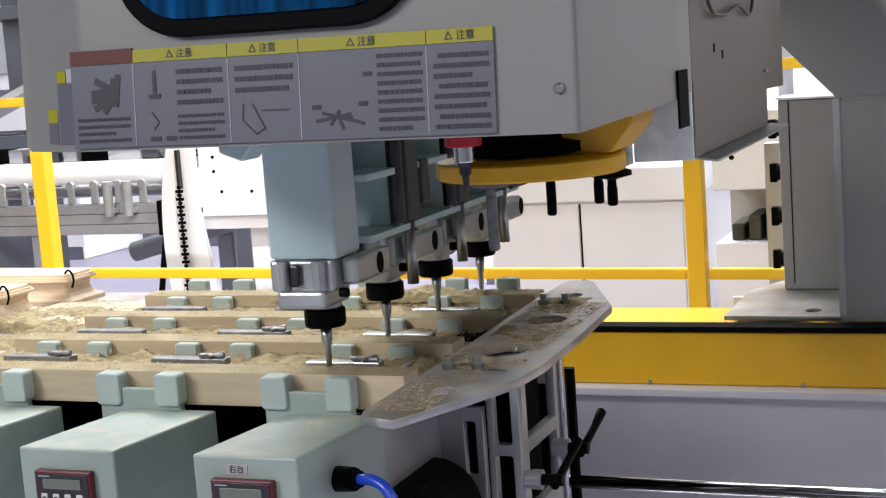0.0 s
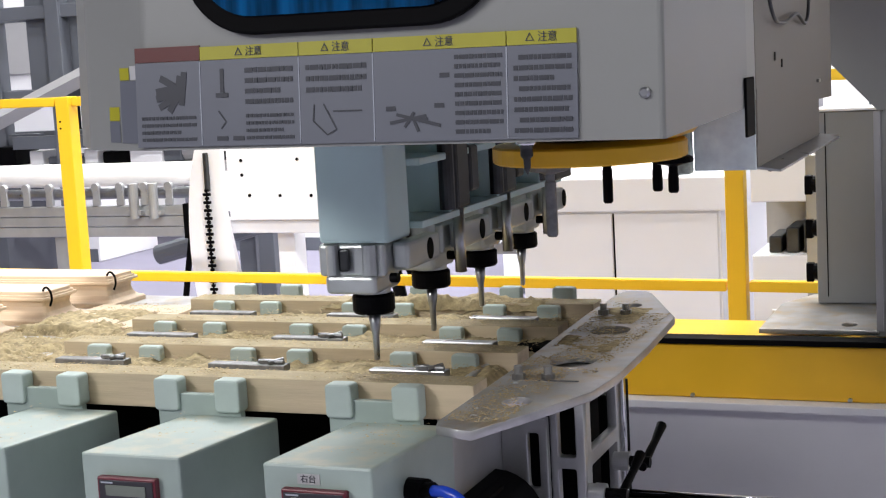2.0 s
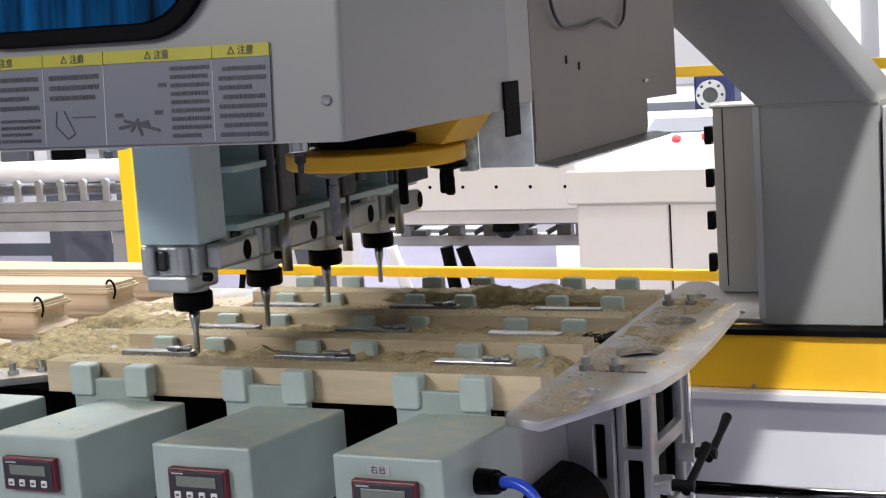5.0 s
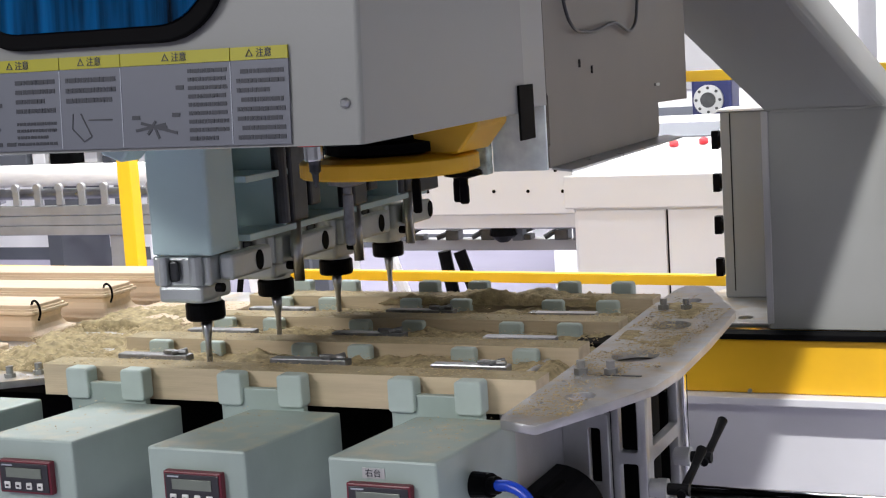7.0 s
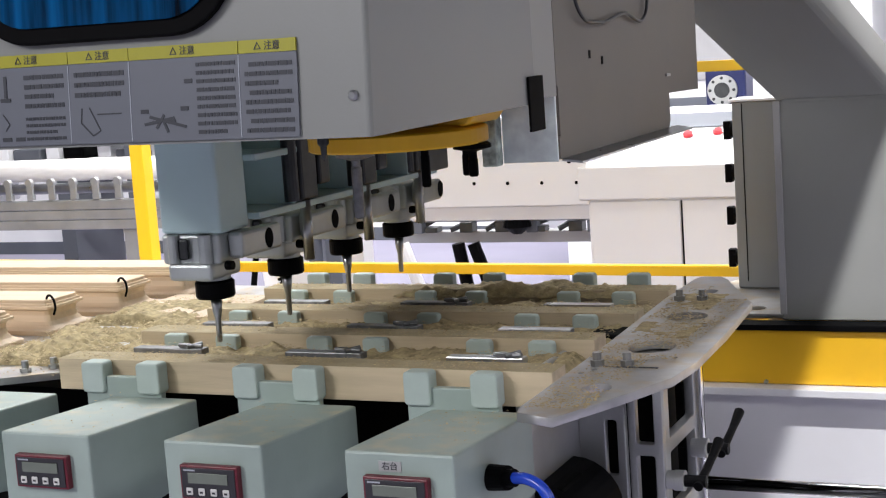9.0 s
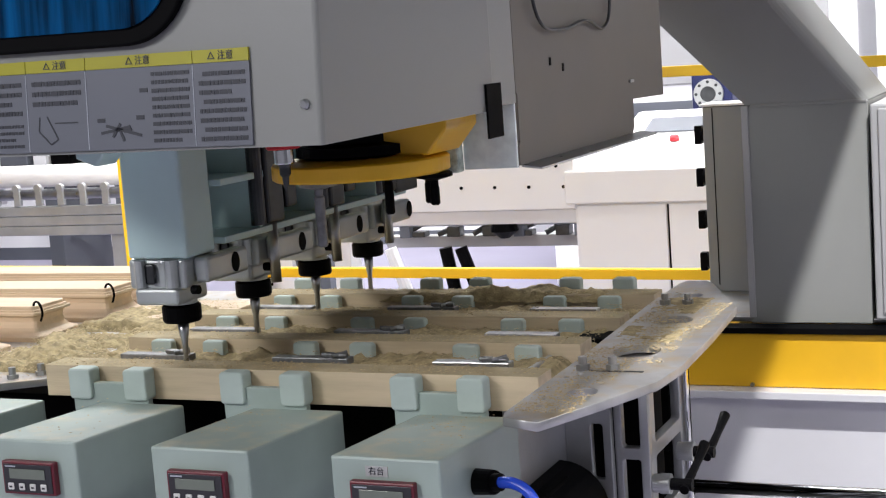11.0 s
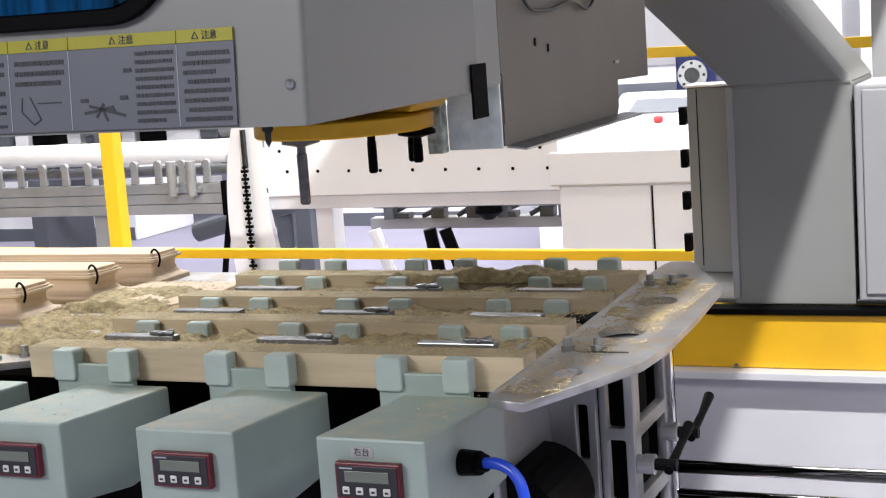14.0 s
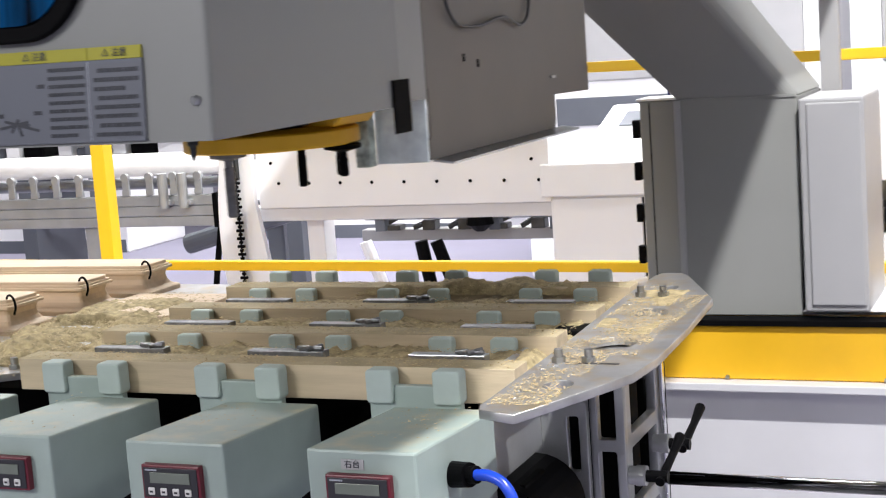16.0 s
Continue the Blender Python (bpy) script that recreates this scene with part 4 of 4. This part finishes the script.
# ---- white roll-fed machine behind the fence ----
def white_machine():
    m = thing("white_machine", "long white machine with a drilled panel and a chain drive", "machine")
    part("panel", box(-2.33, -1.05, 3.28, 3.32, 0.812, 1.16, 0.004), M_WHITE, m, "white panel with a row of bolt holes")
    for k in range(10):
        x = -2.23 + 0.142 * k
        part("bolt_hole", cyl((x, 3.277, 0.915 - 0.002 * k), (x, 3.281, 0.915 - 0.002 * k), 0.007, n=10), M_RUB, m)
    for x, z in ((-2.26, 1.06), (-2.26, 1.0), (-2.0, 1.06), (-1.7, 1.06), (-1.12, 1.06), (-1.12, 0.98)):
        part("bolt_hole", cyl((x, 3.277, z), (x, 3.281, z), 0.007, n=10), M_RUB, m)
    part("under_beam", box(-2.42, -1.05, 3.30, 3.42, 0.755, 0.811, 0.004), M_OFFW, m)
    part("stand", box(-2.18, -2.10, 3.40, 3.50, 0.0, 0.755, 0.004), M_WHITE, m)
    part("inner_rail", box(-2.1, -1.05, 3.75, 3.82, 0.60, 0.65, 0.004), M_LTBOX, m)
    for x in (-1.98, -1.45, -1.18):
        part("upright", box(x - 0.024, x + 0.024, 3.69, 3.74, 0.65, 0.80, 0.003), M_GREYM, m)
    part("roller", cyl((-2.05, 3.7, 0.72), (-1.1, 3.7, 0.72), 0.022, n=16), M_STEEL, m)
    part("valve", lathe([(0.02, 0.65), (0.06, 0.68), (0.05, 0.72), (0.08, 0.74), (0.05, 0.77)], -1.5, 3.66, 16), M_BLACK, m)
    for k in range(6):
        x = -2.0 + 0.165 * k
        part("rod", cyl((x, 3.72, 0.66), (x + 0.16, 3.80, 0.75 - 0.03 * (k % 2)), 0.012, n=10), M_DKSTEEL, m)
        part("block", box(x + 0.05, x + 0.11, 3.70, 3.76, 0.651, 0.675 + 0.02 * (k % 3), 0.004), M_DKSTEEL, m)
    part("rear_rail", box(-2.1, -1.05, 4.0, 4.06, 0.66, 0.72, 0.004), M_STEEL, m)
    # end disc with chain
    bm = bmesh.new()
    n = 28
    pts = [(-2.30 + 0.16 * math.cos(a) - 0.05, 0.72 + 0.52 * math.sin(a)) for a in np.linspace(radians(105), radians(255), n)]
    pts += [(-2.24 + 0.02 * k, 0.20 + 0.98 * k / 8 - 0.0) for k in range(1)]
    pts += [(-2.27, 0.5), (-2.33, 0.85), (-2.33, 1.2)]
    part("end_plate", prism(pts, "y", 3.24, 3.27, 0.003), M_WHITE, m, "curved white end plate")
    bm = bmesh.new()
    for k in range(30):
        z = 0.945 - 0.0165 * k
        w = 0.017 if k % 2 else 0.008
        add_box(bm, -2.393 - w, -2.393 + w, 3.205, 3.218, z - 0.006, z + 0.006, 0.002, 1)
    add_box(bm, -2.396, -2.390, 3.208, 3.214, 0.46, 0.95)
    part("chain", bm, M_RUB, m, "black roller chain")
    part("tensioner", box(-2.400, -2.386, 3.21, 3.235, 0.94, 1.10, 0.002), M_DKSTEEL, m)
    for k, x in enumerate((-1.95, -1.75, -1.62)):
        bm = bmesh.new()
        add_cyl(bm, (x - 0.06 * (k != 1), 3.6, 0.62), (x + 0.05, 3.62, 0.28), 0.028, n=12)
        part("stay", bm, M_WHITE if k == 0 else M_BLACK, m)
    return m


white_machine()


def white_cabinet():
    c = thing("white_cabinet", "white machine cabinet with an overhanging top and doors", "cabinet")
    part("top", box(-1.085, -0.255, 3.26, 4.30, 0.832, 0.958, 0.006), M_WHITE, c, "overhanging white top")
    part("body", box(-1.055, -0.285, 3.29, 4.28, 0.0, 0.831, 0.003), M_WHITE, c)
    for x0, x1 in ((-1.045, -0.695), (-0.685, -0.295)):
        part("door", box(x0, x1, 3.282, 3.2895, 0.06, 0.822, 0.003), M_WHITE, c)
    part("seam", box(-0.693, -0.687, 3.2885, 3.2898, 0.06, 0.822, 0), M_RUB, c)
    part("console", prism([(3.72, 0.9585), (4.30, 0.9585), (4.30, 1.115), (4.22, 1.115)], "x", -1.06, -0.28, 0.003), M_WHITE, c, "sloping white console")
    up = math.degrees(math.atan2(1.115 - 0.9585, 4.22 - 3.72))
    seat = pose(-0.80, 4.05, 1.0635, up, 0, 0)
    part("hatch", box(-0.17, 0.14, -0.075, 0.085, 0.001, 0.006, 0.001), M_GREYM, c, "grey hatch").matrix_local = seat
    for x, d in ((-0.015, -0.165), (0.105, -0.145)):
        part("button", lathe([(0.020, 0.0005), (0.020, 0.016), (0.013, 0.021)], x, d, 14), M_RED, c, "red push button").matrix_local = seat
    return c


white_cabinet()


def blue_motor():
    m = thing("blue_motor", "blue gear motor with a bright flange", "motor")
    part("stand", box(-0.92, -0.62, 4.40, 4.60, 0.0, 1.085, 0.004), M_WHITE, m)
    part("housing", box(-0.87, -0.69, 4.42, 4.58, 1.086, 1.27, 0.012), M_MOTOR, m)
    part("flange", cyl((-0.79, 4.400, 1.172), (-0.79, 4.418, 1.172), 0.066, n=28), M_ALU, m, "bright round flange")
    part("bore", cyl((-0.79, 4.392, 1.172), (-0.79, 4.3995, 1.172), 0.034, n=20), M_DKSTEEL, m)
    for k in range(8):
        a = math.pi * k / 4
        part("bolt", cyl((-0.79 + 0.053 * math.cos(a), 4.394, 1.172 + 0.053 * math.sin(a)), (-0.79 + 0.053 * math.cos(a), 4.3995, 1.172 + 0.053 * math.sin(a)), 0.007, n=8), M_DKSTEEL, m)
    return m


blue_motor()


def roller_conveyor():
    c = thing("roller_conveyor", "aluminium roller conveyor with a film-wrapped roll on brackets", "conveyor")
    for k in range(3):
        part("side_profile", box(-5.2, -2.64, 3.42, 3.46, 0.726 + 0.046 * k, 0.770 + 0.046 * k, 0.004), M_ALU, c)
    part("end_cap", box(-2.639, -2.615, 3.41, 3.47, 0.72, 0.87, 0.002), M_RUB, c)
    part("wrapped_roll", cyl((-5.2, 3.52, 1.000), (-2.60, 3.52, 0.992), 0.052, n=24), M_WRAP, c, "white film-wrapped roll", True)
    for k in range(16):
        x = -2.70 - 0.125 * k
        bm = box(x - 0.017, x + 0.017, 3.405, 3.415, 0.868, 0.945, 0.002)
        add_cyl(bm, (x, 3.400, 0.948), (x, 3.42, 0.948), 0.019, n=16)
        add_box(bm, x - 0.03, x - 0.012, 3.42, 3.46, 0.865, 0.89)
        part("roller_bracket", bm, M_ALU, c, "bright roller bracket")
    for x in (-2.770, -2.870):
        part("cylinder", cyl((x, 3.39, 0.812), (x, 3.39, 0.963), 0.022, n=16), M_ALU, c, "short upright air cylinder")
        part("foot", box(x - 0.035, x + 0.035, 3.385, 3.42, 0.825, 0.845, 0.002), M_ALU, c)
    part("roller", cyl((-5.2, 3.56, 0.905), (-2.6, 3.56, 0.905), 0.026, n=14), M_STEEL, c)
    for x in (-4.6, -3.3):
        part("leg", box(x - 0.04, x + 0.04, 3.44, 3.52, 0.0, 0.725, 0.004), M_ALU, c)
    part("drive_shaft", cyl((-2.9, 3.6, 0.62), (-2.35, 3.6, 0.76), 0.045, n=16), M_GREYM, c, "grey slanted shaft cover")
    part("hanging_cable", tube([(-2.66, 3.5, 0.72), (-2.68, 3.5, 0.62), (-2.70, 3.48, 0.45), (-2.74, 3.47, 0.2)], 0.014), M_RUB, c, "black hanging cable")
    return c


roller_conveyor()


# ---- far side of the hall ----
def far_rack(x, y):
    r = thing("far_machine", "grey machine frame in the far hall", "machine", "machines in the far hall")
    for dx in (0, 1.2):
        part("upright", box(x + dx, x + dx + 0.09, y, y + 0.09, 0, 2.6, 0.004), M_GREYM, r)
    for z in (0.62, 1.05, 1.30, 1.75):
        part("crossbar", box(x - 0.3, x + 1.5, y + 0.02, y + 0.08, z, z + 0.07, 0.004), M_GREYM, r)
    part("hopper", prism([(x - 0.2, 1.35), (x + 0.9, 1.75), (x + 0.9, 2.3), (x - 0.2, 2.3)], "y", y + 0.1, y + 0.5, 0.004), M_GREYM, r, "dark grey hopper")
    bm = bmesh.new()
    add_cyl(bm, (x - 0.5, y - 0.05, 1.15), (x + 0.75, y - 0.05, 1.62), 0.05, n=4)
    part("brace", bm, M_LTBOX, r)
    part("motor", box(x + 0.25, x + 0.45, y - 0.1, y + 0.02, 1.12, 1.28, 0.01), M_BLACK, r)
    part("valve", lathe([(0.03, 1.12), (0.05, 1.15), (0.05, 1.2), (0.02, 1.26)], x + 0.6, y - 0.08, 12), M_RED, r)
    part("cover", box(x + 0.4, x + 0.6, y + 0.1, y + 0.3, 0.69, 1.3, 0.004), M_WHITE, r)
    return r


far_rack(-4.15, 4.6)


def far_bench():
    """Low lavender-grey bench with dark drives behind the roll."""
    b = thing("far_bench", "long grey machine bench with dark drives in the far hall", "machine")
    part("top", box(-6.4, -2.9, 4.70, 5.3, 0.90, 0.955, 0.004), M_LTBOX, b)
    part("back_rail", box(-6.4, -2.9, 5.2, 5.26, 1.05, 1.12, 0.004), M_GREYM, b)
    for k in range(9):
        x = -6.1 + 0.36 * k
        part("drive", box(x, x + (0.20, 0.14, 0.26)[k % 3], 4.72, 4.95, 0.956, (1.02, 1.06, 1.0)[k % 3], 0.01), M_BLACK if k % 2 == 0 else M_GREYM, b, "dark drive unit")
        part("clamp_block", box(x + 0.24, x + 0.33, 4.72, 4.86, 0.956, 1.035, 0.006), M_WHITE, b)
    for x in (-6.2, -4.7, -3.1):
        part("leg", box(x - 0.05, x + 0.05, 4.75, 5.2, 0.0, 0.899, 0.004), M_GREYM, b)
    part("drum", cyl((-3.68, 4.78, 1.01), (-3.30, 4.78, 1.01), 0.055, n=20), M_LTBOX, b, "grey drum", True)
    return b


far_bench()
far_rack(-6.0, 4.9)


def far_cabinet(x, y, w, h, windowed):
    r = thing("far_cabinet", "white control cabinet with a window in the far hall" if windowed else "white machine cabinet in the far hall", "cabinet", "cabinets in the far hall")
    part("body", box(x, x + w, y, y + 0.8, 0.0, h, 0.01), M_WHITE, r)
    part("plinth", box(x + 0.02, x + w - 0.02, y - 0.008, y - 0.001, 0.0, 0.1, 0.002), M_GREYM, r)
    if windowed:
        part("window", box(x + 0.15, x + w - 0.15, y - 0.012, y - 0.001, h - 0.75, h - 0.30, 0.01), M_LTBOX, r)
        part("screen", box(x + 0.22, x + w * 0.5, y - 0.02, y - 0.0125, h - 1.0, h - 0.84, 0.004), M_GREYM, r)
    part("handle", box(x + w - 0.1, x + w - 0.07, y - 0.03, y - 0.001, h * 0.45, h * 0.55, 0.004), M_BLACK, r)
    return r


far_cabinet(-2.2, 6.2, 1.8, 1.9, True)
far_cabinet(-0.2, 5.4, 1.3, 1.95, True)
far_cabinet(1.3, 5.2, 1.6, 1.75, False)
far_cabinet(-8.5, 7.4, 2.6, 2.2, True)
far_cabinet(-5.4, 8.0, 2.4, 2.0, False)


def side_white_unit():
    u = thing("white_unit", "white machine unit with dark works and a grey leg", "machine")
    part("box", box(-0.13, 1.4, 3.05, 3.6, 0.885, 1.16, 0.005), M_WHITE, u)
    part("shelf", box(-0.13, 1.4, 3.05, 3.6, 0.45, 0.70, 0.005), M_WHITE, u)
    part("back", box(-0.13, 1.4, 3.35, 3.6, 0.701, 0.884, 0.002), M_ALU, u)
    for k in range(7):
        x = -0.08 + 0.06 * k
        part("gear_block", box(x, x + 0.045, 3.10, 3.30, 0.701, 0.76 + 0.03 * (k % 3), 0.006), M_DKSTEEL, u, "dark machine works")
    part("stand", box(-0.10, 1.35, 3.10, 3.5, 0.0, 0.449, 0.005), M_WHITE, u)
    part("leg", box(0.085, 0.145, 2.86, 2.93, 0.0, 1.06, 0.003), M_ALU, u, "grey metal leg")
    part("bolt_hole", cyl((-0.06, 3.045, 1.00), (-0.06, 3.051, 1.00), 0.009, n=10), M_RUB, u)
    return u


side_white_unit()
sign = thing("number_sign", "white sign board with a dark number", "sign")
part("board", box(0.00, 0.22, 2.66, 2.68, 0.0, 0.58, 0.002), M_WHITE, sign)
writing("4.", 0.09, (0.085, 2.6585, 0.47), 90, 0, mat("sign_ink", (0.01, 0.10, 0.16), 0.5), sign)


M_CRATE = mat("ochre_board", (0.30, 0.19, 0.03), 0.6, vary=0.15, scale=6)


def pallet_box():
    p = thing("wooden_crate", "low brown wooden crate on the floor", "crate")
    part("side", box(-7.5, -6.8, 7.45, 7.95, 0.05, 0.14, 0.006), M_CRATE, p)
    part("lid", box(-7.53, -6.77, 7.42, 7.98, 0.142, 0.165, 0.004), M_CRATE, p)
    part("runner", box(-7.5, -6.8, 7.5, 7.57, 0.0, 0.049, 0.002), M_CRATE, p)
    return p


pallet_box()


# ---- motion ----
def motions():
    travel = ((0, 0.524), (0.5, 0.486), (1.0, 0.523), (1.5, 0.494), (2.0, 0.495), (2.5, 0.355), (3.0, 0.087), (3.5, 0.061), (4.0, 0.025), (4.2, 0.023), (5.2, 0.020), (6.3, 0.010), (6.5, 0.009), (7.0, 0.053), (7.5, 0.024), (8.0, 0.044), (8.5, 0.054), (9.0, 0.045), (9.5, 0.043), (10.0, 0.001), (10.5, 0.0), (12.5, 0.0), (15.65, 0.0), (15.8, -0.035), (16.0, -0.117))
    lift = ((0, -0.004), (1.5, -0.007), (1.75, -0.004), (2.0, 0.030), (2.5, 0.035), (3.0, 0.039), (3.5, 0.013), (4.0, 0.010), (6.3, 0.022), (6.5, 0.004), (7.0, 0.003), (8.0, 0.0), (8.5, 0.033), (9.0, 0.030), (9.5, -0.001), (10.2, -0.002), (12.0, -0.002), (12.3, 0.025), (12.5, 0.054), (13.0, 0.152), (13.5, 0.269), (13.8, 0.335), (14.1, 0.43), (16.0, 0.43))
    disc = ((0, -0.011), (1.5, -0.014), (1.75, -0.010), (2.0, 0.022), (2.5, 0.026), (3.0, 0.034), (3.5, 0.011), (4.0, 0.006), (6.3, 0.020), (6.5, 0.004), (7.0, 0.003), (8.0, 0.0), (8.5, 0.031), (9.0, 0.034), (9.5, 0.0), (10.2, -0.002), (12.0, -0.002), (12.3, 0.034), (12.5, 0.036), (16.0, 0.036))
    walk(gantry, [(t, pose(x, 0, 0)) for t, x in travel])
    walk(bank, [(t, pose(0, 0, z)) for t, z in lift])
    walk(carousel, [(t, pose(0, 0, z + 0.012)) for t, z in disc])


motions()
